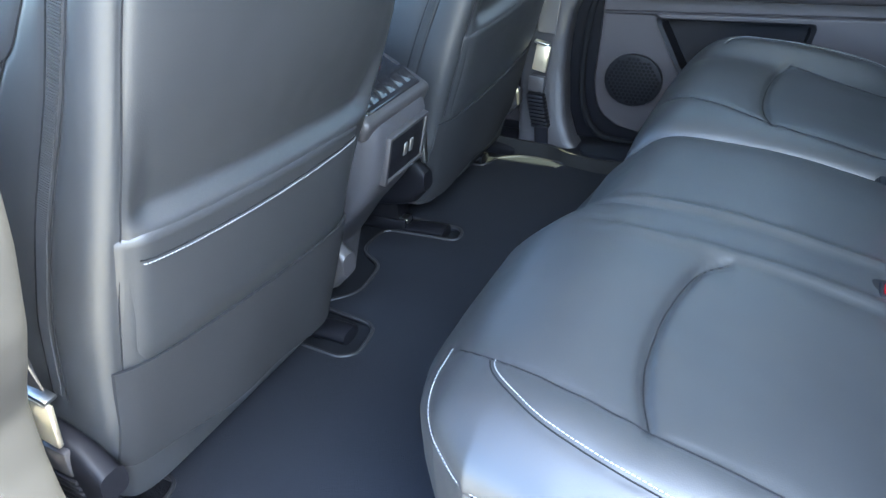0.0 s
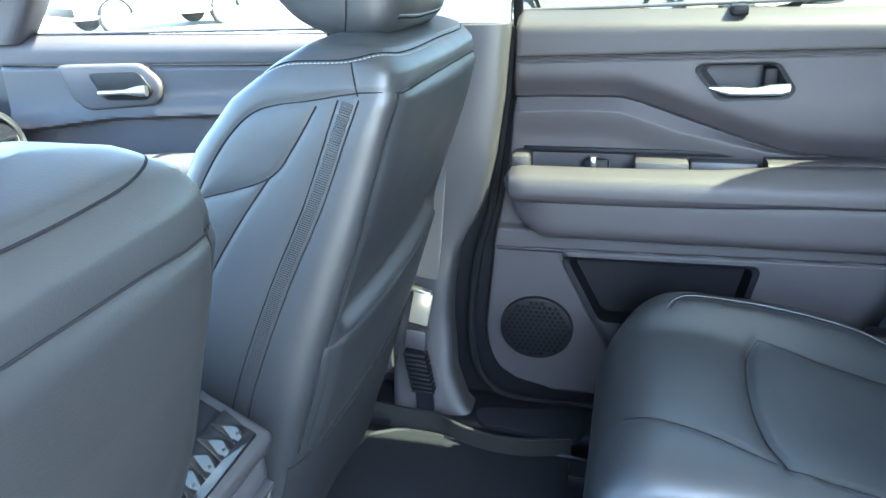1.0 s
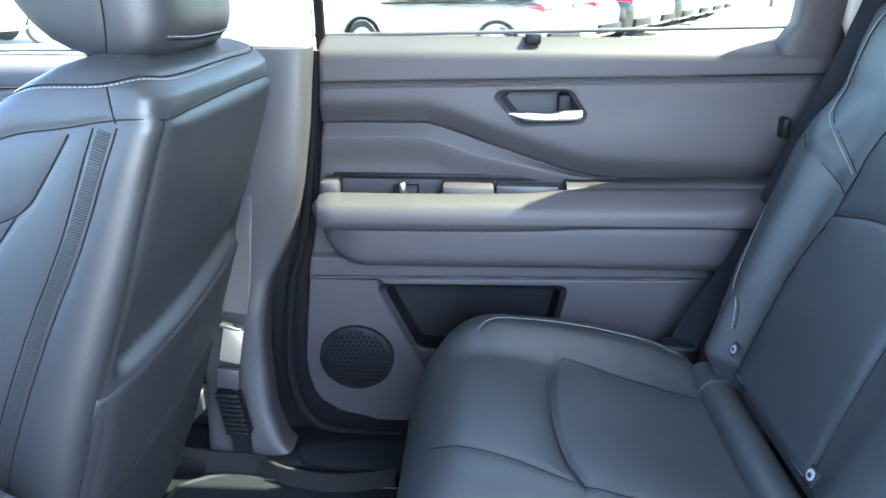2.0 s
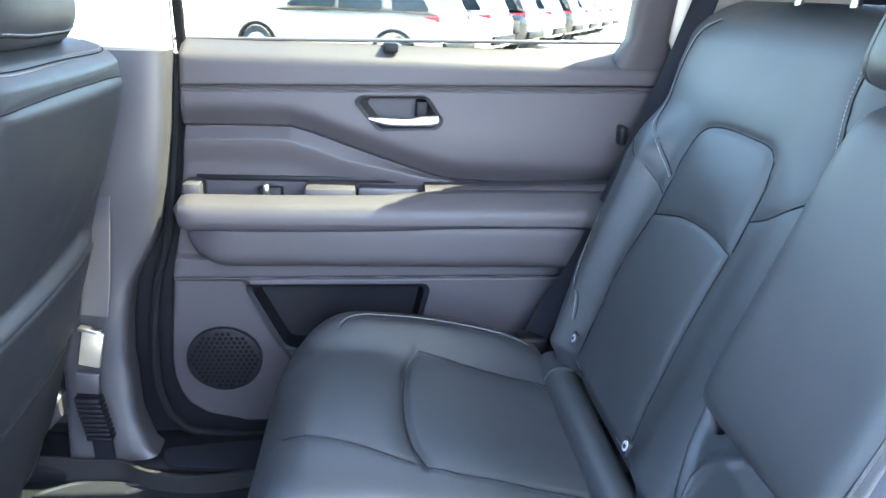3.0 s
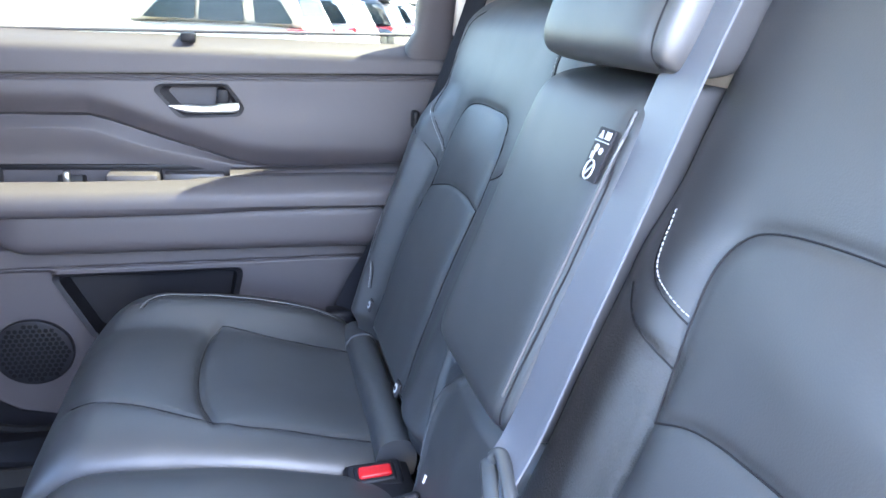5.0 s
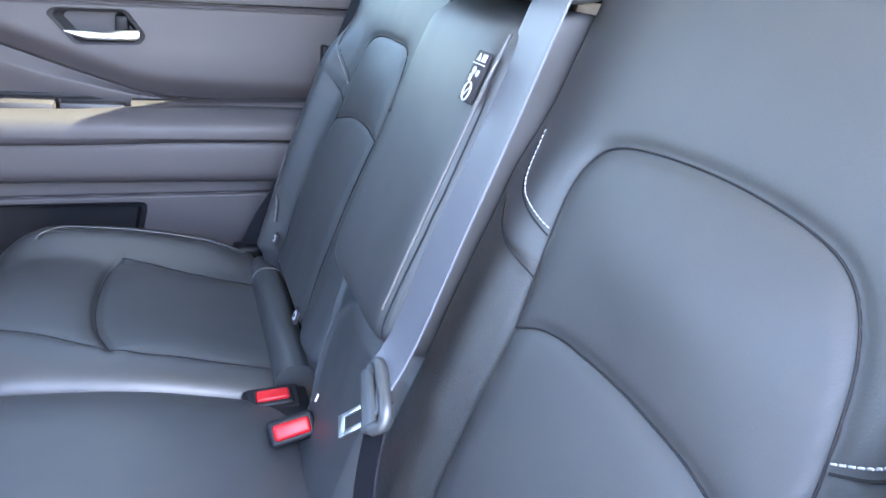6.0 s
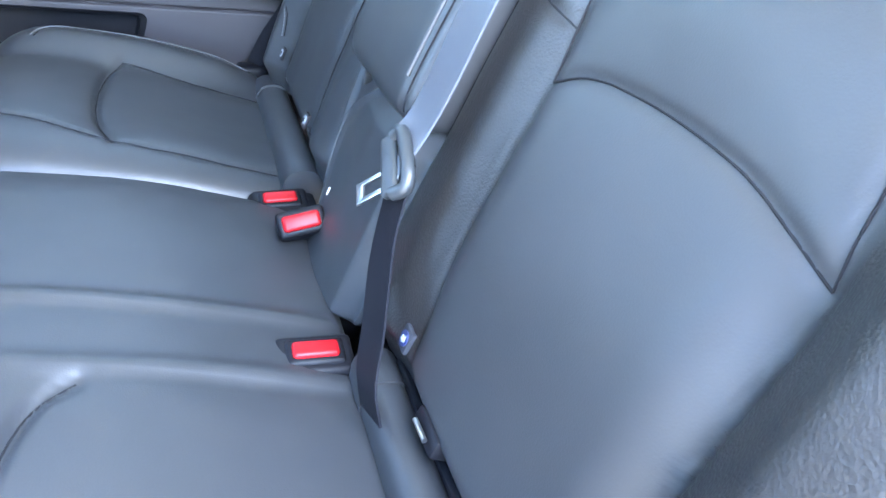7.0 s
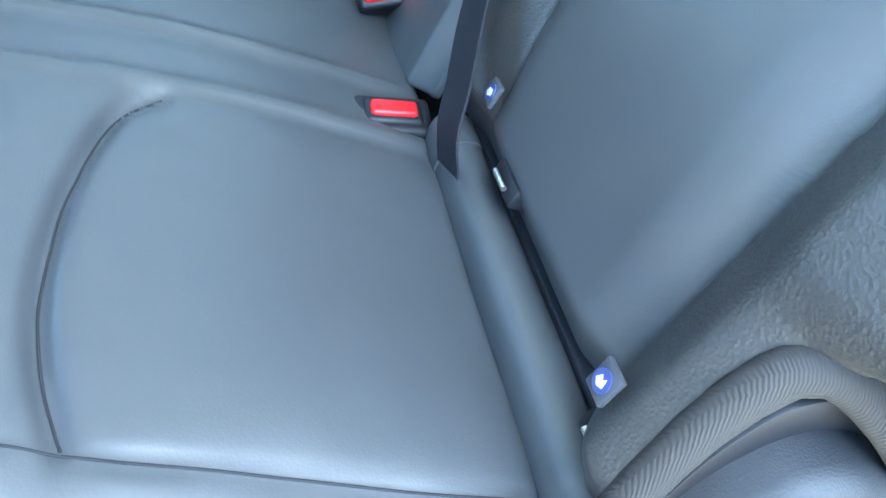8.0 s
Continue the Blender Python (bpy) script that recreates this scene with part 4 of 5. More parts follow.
                    pts.append((x, yc + s * l, z))
        nr, nc = len(rowsk), len(cols)
        i0 = np.arange(nr * nc).reshape(nr, nc)
        Fs = []
        for o, flip in ((0, False), (nr * nc, True)):
            q = np.stack([i0[:-1, :-1], i0[1:, :-1], i0[1:, 1:], i0[:-1, 1:]], -1).reshape(-1, 4) + o
            Fs += [tuple(f[::-1]) if flip else tuple(f) for f in q.tolist()]
        rim = list(i0[0]) + list(i0[1:, -1]) + list(i0[-1, :-1][::-1]) + list(i0[1:-1, 0][::-1])
        n = nr * nc
        Fs += [(rim[j], rim[(j + 1) % len(rim)], rim[(j + 1) % len(rim)] + n, rim[j] + n) for j in range(len(rim))]
        VF = (np.array(pts), Fs if s > 0 else [f[::-1] for f in Fs])
        return VF

    def edge(l, z=0.9):
        h = (table(REAR, z) - table(FRONT, z)) / 2
        return -h * (1 - max(0.0, 1 - (abs(l) / table(HALF, z)) ** 8.5) ** (1 / 8.5))
    VF = sheet_part(lambda l: 0.981 + 0.018 * l / 0.2, lambda l: 0.800 + 0.02 * l / 0.2 - 0.01 * (l / 0.2) ** 2, 0.2095, lambda k, l: 0.003 - 0.007 * smooth(0.75, 1.0, k) - 0.008 * (1 - smooth(0, 0.04, k)) - 0.008 * smooth(0.185, 0.208, abs(l)) + edge(l))
    upholster("map_pocket", VF, LEATHER, seat, [([p(l, 0.948 + 0.015 * l / 0.2, table(REAR, 0.948) + 0.02) for l in (-0.20, -0.1, 0, 0.1, 0.20)], 0.0012, 0.003, "pale" if s < 0 else "none")], "sewn leather map pocket", 0.0004)
    # hanging skirt below the map pocket
    pts = []
    rowsk = np.linspace(0, 1, 16)
    cols = np.linspace(-0.225, 0.222, 40)
    for d in (0.0, -0.006):
        for k in rowsk:
            for l in cols:
                top, bot = 0.812 + 0.02 * l / 0.2, 0.640 + 0.03 * l / 0.2
                z = top + (bot - top) * k
                x = table(REAR, z) + dx + 0.014 * (1 - (l / 0.22) ** 2) + 0.003 + edge(l, z) + d + 0.004 * math.sin(l * 30) * k
                pts.append((x, yc + s * l, z))
    nr, nc = len(rowsk), len(cols)
    i0 = np.arange(nr * nc).reshape(nr, nc)
    Fs = []
    for a, o, flip in ((i0, 0, False), (i0, nr * nc, True)):
        q = np.stack([a[:-1, :-1], a[1:, :-1], a[1:, 1:], a[:-1, 1:]], -1).reshape(-1, 4) + o
        Fs += [tuple(f[::-1]) if flip else tuple(f) for f in q.tolist()]
    rim = list(i0[0]) + list(i0[1:, -1]) + list(i0[-1, :-1][::-1]) + list(i0[1:-1, 0][::-1])
    n = nr * nc
    Fs += [(rim[j], rim[(j + 1) % len(rim)], rim[(j + 1) % len(rim)] + n, rim[j] + n) for j in range(len(rim))]
    part("skirt", (np.array(pts), Fs if s > 0 else [f[::-1] for f in Fs]), CLOTH, seat, "grey cloth skirt hanging below the map pocket")
    # head restraint on two posts
    rows = []
    yc += 0.75 * wide
    for k in np.linspace(0, 1, 60):
        z = 1.289 + 0.19 * k
        e = max(0.04, (1 - abs(2 * k - 1) ** 4.5)) ** (1 / 3.0)
        xb = -0.122 - 0.02 * k + 0.004
        xf = -0.322 + 0.03 * (1 - k) ** 3 * 2 - 0.01 * k
        rows.append((z, (xb + xf) / 2 + dx, (xb - xf) / 2 * e, yc, 0.137 * (0.80 + 0.20 * e) - 0.02 * (1 - k)))
    hs = []
    for e in (-1, 1):
        hs += [([(-0.20 + dx, yc + e * 0.115, 1.283), (-0.19 + dx, yc + e * 0.135, 1.33), (-0.19 + dx, yc + e * 0.137, 1.40), (-0.20 + dx, yc + e * 0.115, 1.467)], 0.003, 0.004, "")]
    hs += [([(-0.30 + dx, yc + l, 1.302) for l in (-0.10, 0, 0.10)], 0.002, 0.003, "pale"), ([(-0.125 + dx, yc + l, 1.300) for l in (-0.10, 0, 0.10)], 0.002, 0.003, "pale")]
    head = upholster("head_restraint", loft(rows, 140, 3.6, (2, 0, 1)), LEATHER, seat, hs)
    for e in (-1, 1):
        q = part("post", tube(np.array([(-0.205 + dx, yc + e * 0.075, 1.26), (-0.20 + dx, yc + e * 0.075, 1.33)]), 0.0065, 12), SATIN, head, "bright steel post")
        part("post_sleeve", rbox(-0.228 + dx, -0.180 + dx, yc + e * 0.075 - 0.02, yc + e * 0.075 + 0.02, 1.285, 1.302, 0.005), BLACK, head)
    # cushion, shield and base
    yc -= 0.75 * wide
    rows = []
    for k in np.linspace(0, 1, 40):
        x = -0.97 + 0.60 * k
        e = math.sqrt(max(0.05, 1 - (1 - min(1, k / 0.12)) ** 2))
        rows.append((x + dx, yc, 0.25 * (0.9 + 0.1 * e), 0.79 - 0.03 * k, 0.10 * e))
    cv, cf = loft(rows, 120, 4.5, (0, 1, 2))
    l = np.abs(cv[:, 1] - yc)
    cv[:, 2] += 0.035 * smooth(0.13, 0.21, l) * (cv[:, 2] > 0.79)
    upholster("cushion", (cv, cf), LEATHER, seat, [([(x + dx, yc + e * 0.15, 0.88) for x in (-0.92, -0.7, -0.45)], 0.004, 0.005, "") for e in (-1, 1)])
    for e in (-1, 1):
        part("side_shield", loft([(x + dx, yc + e * 0.245, 0.018, 0.70 - 0.02 * k, 0.075 * math.sqrt(max(0.06, 1 - (2 * k - 1) ** 6))) for k, x in zip(np.linspace(0, 1, 24), np.linspace(-0.92, -0.29, 24))], 32, 3.2, (0, 1, 2)), BLACK if e == -1 else PANEL, seat, "moulded plastic side shield")
        part("rail_foot", rbox(-0.90 + dx, -0.40 + dx, yc + e * 0.17 - 0.025, yc + e * 0.17 + 0.025, 0.515, 0.66, 0.006), BLACK, seat)
    return seat


front_seat(0.405, 1, -0.022, "front passenger")
front_seat(-0.405, -1, 0.0, "driver", 0.055)


# ---------------------------------------------------------------- second-row bench
def cushion(x0, x1, y0, y1, top, zb, zn, M, N, m):
    """Cushion body from nose to rear; y0, y1: its plan edges by x; top: crown height by x."""
    rows = []
    R = 0.085
    xs = [(x0 + R * (1 - math.cos(t * math.pi / 2)), math.sin(t * math.pi / 2)) for t in np.linspace(0.03, 1, N // 3)]
    xs += [(x, 1.0) for x in np.linspace(x0 + R, x1 - 0.02, N)[1:]]
    xs += [(x1 - 0.02 + 0.02 * math.sin(t * math.pi / 2), 0.55 + 0.45 * math.cos(t * math.pi / 2)) for t in np.linspace(0.1, 1, 8)]
    for x, e in xs:
        a, b = table(y0, x), table(y1, x)
        zt = zn + (table(top, x) - zn) * e
        zl = zn - (zn - zb) * e
        rows.append((x, (a + b) / 2, (b - a) / 2, (zt + zl) / 2, (zt - zl) / 2))
    return loft(rows, M, m, (0, 1, 2))


TOP = [(0.0, 0.80), (0.05, 0.836), (0.10, 0.850), (0.16, 0.855), (0.25, 0.850), (0.33, 0.840), (0.42, 0.820), (0.50, 0.800)]
TOP = [(x, float(np.mean(table(TOP + [(0.60, 0.776)], x + np.linspace(-0.045, 0.045, 19))))) for x in np.linspace(0.0, 0.51, 60)]


def bench_right():
    b = thing("rear_seat", 0.40, 0.42, 0.512, "black leather outer rear seat with piped insert and pale stitching", "car seat", "second-row seats")
    V, F = cushion(0.062, 0.505, [(0, 0.185), (0.08, 0.178), (0.5, 0.172)], [(0.062, 0.53), (0.08, 0.585), (0.115, 0.63), (0.16, 0.655), (0.5, 0.665)], TOP, 0.66, 0.755, 320, 130, 5.0)
    up = smooth(0.78, 0.82, V[:, 2])
    V[:, 2] += up * (0.026 * smooth(0.50, 0.575, V[:, 1]) * smooth(0.05, 0.2, V[:, 0]) - 0.006 * np.exp(-((V[:, 1] - 0.37) / 0.10) ** 2) * smooth(0.24, 0.30, V[:, 0]))
    V[:, 2] += up * 0.006 * np.exp(-((V[:, 0] - 0.18) / 0.06) ** 2) * np.exp(-((V[:, 1] - 0.38) / 0.14) ** 2)
    z = 0.85
    seams = [
        ([(0.165, 0.555, 0.862), (0.180, 0.580, 0.868), (0.215, 0.595, 0.87), (0.34, 0.595, 0.862), (0.49, 0.59, 0.84)], 0.002, 0.003, "pale"),
        ([(0.285, 0.520, z), (0.268, 0.480, z), (0.262, 0.388, z), (0.267, 0.301, z), (0.285, 0.238, z)], 0.012, 0.008, ""),
        ([(0.285, 0.520, z), (0.379, 0.500, 0.84), (0.485, 0.492, 0.81)], 0.004, 0.005, ""),
        ([(0.09, 0.305, z), (0.105, 0.300, z), (0.20, 0.268, z), (0.285, 0.238, z), (0.395, 0.228, 0.83), (0.49, 0.225, 0.80)], 0.004, 0.004, ""),
    ]
    upholster("cushion", (V, F), LEATHER, b, seams)
    part("rear_roll", loft([(y, 0.508, 0.026, 0.795, 0.030) for y in np.linspace(0.18, 0.56, 30)], 32, 2.6, (1, 0, 2)), LEATHER, b)
    part("rear_roll", loft([(y, 0.508, 0.027, 0.797, 0.031) for y in np.linspace(0.500, 0.508, 4)], 32, 2.6, (1, 0, 2)), LEATHER, b)
    part("base", rbox(0.10, 0.50, 0.22, 0.60, 0.53, 0.68, 0.015), BLACK, b, "black plastic seat base")
    for y in (0.25, 0.56):
        part("rail", rbox(0.02, 0.62, y - 0.022, y + 0.022, 0.513, 0.55, 0.006), BLACK, b)
    # backrest
    rows = back_rows(0.118, 0.66, 1.376, 0.0, [(0.80, 0.555), (0.87, 0.565), (0.98, 0.602), (1.10, 0.612), (1.175, 0.622), (1.235, 0.646), (1.284, 0.664), (1.33, 0.668), (1.376, 0.664)])
    V, F = loft(rows, 260, 6.0, (2, 0, 1))
    shape_back(V, 0.36, 0.125)

    def q(y, z):
        return (0.60 + 0.36 * (z - 1.08), y, z)
    seams = [
        ([q(0.464, 1.09), q(0.467, 1.133), q(0.463, 1.19), q(0.445, 1.215), q(0.40, 1.224), q(0.333, 1.225), q(0.275, 1.22), q(0.252, 1.187), q(0.248, 1.11)], 0.006, 0.006, ""),
        ([q(0.464, 1.09), q(0.43, 1.099), q(0.376, 1.110), q(0.305, 1.113), q(0.248, 1.106)], 0.005, 0.005, ""),
        ([q(0.464, 1.09), q(0.480, 0.992), q(0.480, 0.90), q(0.478, 0.84)], 0.005, 0.005, ""),
        ([q(0.248, 1.106), q(0.246, 1.01), q(0.242, 0.90), q(0.24, 0.84)], 0.005, 0.005, ""),
        ([q(0.470, 1.145), q(0.51, 1.165), q(0.572, 1.195), q(0.608, 1.24), q(0.620, 1.29), q(0.606, 1.335), q(0.575, 1.360)], 0.003, 0.004, "pale"),
        ([q(0.470, 1.118), q(0.52, 1.135), q(0.59, 1.158)], 0.004, 0.004, ""),
        ([q(0.522, 0.90), q(0.556, 0.984), q(0.580, 1.08), q(0.586, 1.155)], 0.002, 0.003, "pale"),
        ([q(0.150, 1.215), q(0.172, 1.25), q(0.190, 1.295), q(0.190, 1.335), q(0.178, 1.355)], 0.003, 0.004, "pale"),
        ([q(0.165, 1.19), q(0.20, 1.165), q(0.248, 1.145)], 0.004, 0.004, ""),
    ]
    upholster("backrest", (V, F), LEATHER, b, seams)
    head_rest(b, 0.40, 0.135, 1.386, 0.70)
    anchor_tag(b, 0.531, 0.487, 0.884, 0)
    anchor_tag(b, 0.524, 0.214, 0.880, 0)


def back_rows(y0, y1, ztop, off, flank=None):
    """Sections of a reclined backrest: front face on the seat's back plane."""
    rows = []
    for k in np.concatenate([np.linspace(0, 0.06, 8), np.linspace(0.07, 0.90, 150), np.linspace(0.905, 1.0, 22)]):
        z = 0.80 + (ztop - 0.80) * k
        e = 1.0
        if k > 0.90:
            e = math.sqrt(max(0.0, 1 - ((k - 0.90) / 0.10) ** 2 * 0.985))
        if k < 0.06:
            e = math.sqrt(max(0.03, 1 - (1 - k / 0.06) ** 2))
        xf = 0.60 + 0.36 * (z - 1.08) + off + 0.020 * (1 - smooth(0.828, 0.862, z))
        th = 0.13
        xm = xf + th / 2 + 0.010
        if flank:
            y1 = table(flank, z)
        hw = (y1 - y0) / 2
        rows.append((z, xm, (th / 2 + 0.010) * e, (y0 + y1) / 2, hw * (1 - 0.10 * (1 - e))))
    return rows


def shape_back(V, yc, ins):
    """Padding: side bolsters stand proud of the insert, lumbar swells a little."""
    front = smooth(0.0, 0.03, 0.665 + 0.36 * (V[:, 2] - 1.08) - V[:, 0])
    d = np.abs(V[:, 1]) - abs(yc)
    bol = smooth(ins, ins + 0.055, np.abs(d)) * (1 - smooth(1.16, 1.24, V[:, 2]))
    V[:, 0] -= front * (0.018 * bol * np.where(d > 0, 1.9, 0.5))
    V[:, 0] -= front * 0.008 * np.exp(-((V[:, 2] - 1.0) / 0.09) ** 2) * (1 - smooth(ins - 0.03, ins + 0.03, np.abs(d)))
    V[:, 0] -= front * 0.006 * np.exp(-((V[:, 2] - 1.17) / 0.04) ** 2) * np.exp(-(d / 0.09) ** 2)


def head_rest(parent, yc, hw, z0, xf):
    rows = []
    for k in np.linspace(0, 1, 40):
        e = max(0.05, 1 - abs(2 * k - 1) ** 4.5) ** (1 / 3.0)
        z = z0 + 0.15 * k
        rows.append((z, xf + 0.055 + 0.02 * k, 0.06 * e, yc, hw * (0.85 + 0.15 * e)))
    h = part("head_restraint", loft(rows, 80, 3.6, (2, 0, 1)), LEATHER, parent)
    for e in (-1, 1):
        part("post", tube(np.array([(xf + 0.055, yc + e * 0.06, z0 - 0.05), (xf + 0.06, yc + e * 0.06, z0 + 0.03)]), 0.006, 10), SATIN, h, "bright steel post")


def anchor_tag(parent, x, y, z, blue):
    m = pose(x - 0.012, y, z, 0, 20, 0) @ Matrix.Diagonal((1, 0.8, 0.8, 1))
    t = part("anchor_tag", turned(rbox(-0.002, 0.002, -0.0105, 0.0105, -0.012, 0.0115, 0.001), m), TAGCLOTH if blue else LABEL, parent, "dark cloth tag with a round child-seat symbol")
    disc = prism([(0.0080 * math.cos(a), 0.0080 * math.sin(a)) for a in np.linspace(0, 2 * math.pi, 28, endpoint=False)], 0, -0.0030, -0.0021, 0)
    part("symbol_disc", turned(disc, m), BLUE if blue else WHITE, t, smooth=False)
    shape = prism([(-0.0045, -0.002), (0.0, -0.0045), (0.0045, -0.0015), (0.002, 0.003), (-0.001, 0.001), (-0.003, 0.004)], 0, -0.0037, -0.0031, 0)
    part("symbol_figure", turned(shape, m), WHITE if blue else LABEL, t, smooth=False)


bench_right()


def bench_left():
    b = thing("rear_seat", 0.35, -0.25, 0.512, "black leather rear seat with wide cushion and folded middle place", "car seat", "second-row seats")
    V, F = cushion(-0.006, 0.505, [(-0.006, -0.37), (0.006, -0.44), (0.03, -0.50), (0.07, -0.55), (0.12, -0.59), (0.2, -0.60), (0.5, -0.62)], [(-0.006, 0.13), (0.04, 0.155), (0.1, 0.165), (0.5, 0.165)], TOP, 0.66, 0.755, 440, 130, 6.5)
    up = smooth(0.78, 0.82, V[:, 2])
    V[:, 0] += 0.055 * smooth(-0.19, -0.05, V[:, 1]) * (1 - smooth(0.03, 0.2, V[:, 0]))
    V[:, 2] -= up * 0.006 * np.exp(-((V[:, 1] + 0.36) / 0.10) ** 2) * smooth(0.24, 0.30, V[:, 0])
    V[:, 2] += up * (0.006 * np.exp(-((V[:, 0] - 0.15) / 0.06) ** 2) * np.exp(-((V[:, 1] + 0.30) / 0.14) ** 2))
    V[:, 2] -= up * 0.016 * smooth(0.515, 0.60, -V[:, 1])
    for y, h, w in ((-0.113, 0.006, 0.010), (-0.196, 0.005, 0.010), (0.155, 0.004, 0.012)):
        V[:, 2] += up * h * np.exp(-((V[:, 1] - y) / w) ** 2) * smooth(0.07, 0.2, V[:, 0])
    z = 0.85
    seams = [
        ([(0.038, -0.446, 0.84), (0.105, -0.470, 0.84), (0.261, -0.506, 0.835), (0.40, -0.520, 0.815), (0.485, -0.524, 0.80)], 0.004, 0.004, ""),
        ([(0.100, -0.472, 0.84), (0.112, -0.490, 0.835), (0.150, -0.518, 0.83), (0.22, -0.540, 0.82), (0.35, -0.563, 0.81), (0.48, -0.575, 0.80)], 0.002, 0.003, "pale"),
        ([(0.030, -0.44, 0.82), (0.050, -0.495, 0.80), (0.10, -0.545, 0.79), (0.18, -0.585, 0.785), (0.30, -0.602, 0.78), (0.48, -0.615, 0.77)], 0.003, 0.003, "pale"),
        ([(0.285, -0.214, z), (0.257, -0.240, z), (0.240, -0.316, z), (0.237, -0.39, z), (0.244, -0.448, z), (0.262, -0.505, z)], 0.013, 0.008, ""),
        ([(0.10, -0.17, z), (0.20, -0.190, z), (0.281, -0.206, z), (0.37, -0.208, 0.83), (0.485, -0.212, 0.80)], 0.003, 0.004, "none"),
        ([(0.10, -0.122, z), (0.25, -0.124, 0.85), (0.40, -0.124, 0.83), (0.49, -0.124, 0.80)], 0.003, 0.004, "none"),
    ]
    upholster("cushion", (V, F), LEATHER, b, seams, ripple=0.0012)
    part("rear_roll", loft([(y, 0.511, 0.020, 0.799, 0.030) for y in np.linspace(-0.56, -0.185, 30)], 32, 2.6, (1, 0, 2)), LEATHER, b)
    part("rear_roll", loft([(y, 0.511, 0.0212, 0.800, 0.0312) for y in np.linspace(-0.232, -0.19, 8)], 32, 2.6, (1, 0, 2)), LEATHER, b)
    part("rear_roll", loft([(y, 0.511, 0.0212, 0.800, 0.0312) for y in np.linspace(-0.60, -0.522, 8)], 32, 2.6, (1, 0, 2)), LEATHER, b)
    # black strip laid in the gap as painted shade
    part("gap_shade_strip", rbox(0.526, 0.546, -0.565, -0.20, 0.77, 0.828, 0.003), BLACK, b, "black strip standing in for shade below the backrest")
    part("base", rbox(0.10, 0.50, -0.55, 0.12, 0.53, 0.68, 0.015), BLACK, b, "black plastic seat base")
    for y in (-0.5, -0.2, 0.12):
        part("rail", rbox(0.02, 0.62, y - 0.022, y + 0.022, 0.513, 0.55, 0.006), BLACK, b)
    rows = back_rows(0.102, 0.61, 1.45, 0.0, [(0.80, 0.572), (0.93, 0.570), (0.955, 0.573), (0.968, 0.580), (0.98, 0.605), (0.99, 0.635), (1.01, 0.655), (1.10, 0.675), (1.20, 0.682), (1.45, 0.65)])
    rows = [(z, a, ha, -c, hc) for z, a, ha, c, hc in rows]
    V, F = loft(rows, 400, 6.5, (2, 0, 1))
    shape_back(V, 0.355, 0.128)
    d = -0.355 - V[:, 1]
    facing = smooth(0.0, 0.03, 0.665 + 0.36 * (V[:, 2] - 1.08) - V[:, 0])
    V[:, 0] += facing * 0.009 * smooth(0.085, 0.129, d) * (1 - smooth(0.130, 0.141, d)) * (1 - smooth(1.05, 1.11, V[:, 2]))

    def q(y, z):
        return (0.60 + 0.36 * (z - 1.08), y, z)
    seams = [
        ([q(-0.222, 1.082), q(-0.215, 1.118), q(-0.207, 1.180), q(-0.216, 1.210), q(-0.245, 1.224), q(-0.326, 1.230), q(-0.400, 1.225), q(-0.438, 1.213), q(-0.460, 1.185), q(-0.473, 1.14), q(-0.484, 1.081)], 0.005, 0.007, ""),
        ([q(-0.222, 1.082), q(-0.262, 1.098), q(-0.327, 1.104), q(-0.405, 1.102), q(-0.456, 1.091), q(-0.484, 1.081)], 0.005, 0.005, ""),
        ([q(-0.221, 1.082), q(-0.224, 1.002), q(-0.226, 0.942), q(-0.236, 0.886), q(-0.244, 0.84)], 0.005, 0.005, "none"),
        ([q(-0.484, 1.081), q(-0.485, 1.031), q(-0.486, 0.982), q(-0.486, 0.93), q(-0.491, 0.876), q(-0.493, 0.84)], 0.003, 0.004, "none"),
        ([q(-0.130, 1.21), q(-0.152, 1.168), q(-0.180, 1.155), q(-0.209, 1.148)], 0.003, 0.004, "pale"),
        ([q(-0.128, 1.150), q(-0.155, 1.129), q(-0.214, 1.118)], 0.004, 0.004, ""),
        ([q(-0.475, 1.142), q(-0.51, 1.158), q(-0.57, 1.185)], 0.003, 0.004, "pale"),
        ([q(-0.477, 1.125), q(-0.52, 1.138), q(-0.58, 1.150)], 0.004, 0.004, ""),
        ([q(-0.586, 0.985), q(-0.581, 1.003), q(-0.575, 1.03), q(-0.580, 1.06)], 0.004, 0.004, "pale"),
    ]
    upholster("backrest", (V, F), LEATHER, b, seams, "", 0.0008, (PEBBLE, lambda c: c[2] < 1.13 and (c[1] < -0.487 - 0.008 * (c[2] < 0.9) or c[1] > -0.224 - 0.016 * float(smooth(0.94, 0.87, c[2])))))
    head_rest(b, -0.36, 0.135, 1.457, 0.715)
    anchor_tag(b, 0.528, -0.246, 0.884, 1)
    anchor_tag(b, 0.512, -0.514, 0.887, 1)
    # middle backrest
    rows = []
    for k in np.linspace(0, 1, 110):
        z = 0.992 + 0.306 * k
        e = max(0.02, 1 - abs(2 * k - 1) ** 14) ** 0.5
        xf = 0.553 + 0.36 * (z - 1.08)
        rows.append((z, xf + 0.06, 0.06 * e, 0.006, 0.116 * (0.93 + 0.07 * e)))
    V, F = loft(rows, 160, 6.5, (2, 0, 1))
    mid = upholster("middle_backrest", (V, F), INSERT, b, [([(0.52, -0.098, 1.0), (0.56, -0.102, 1.12), (0.60, -0.102, 1.22), (0.622, -0.09, 1.288)], 0.003, 0.003, "")], "smooth black middle backrest that folds down")
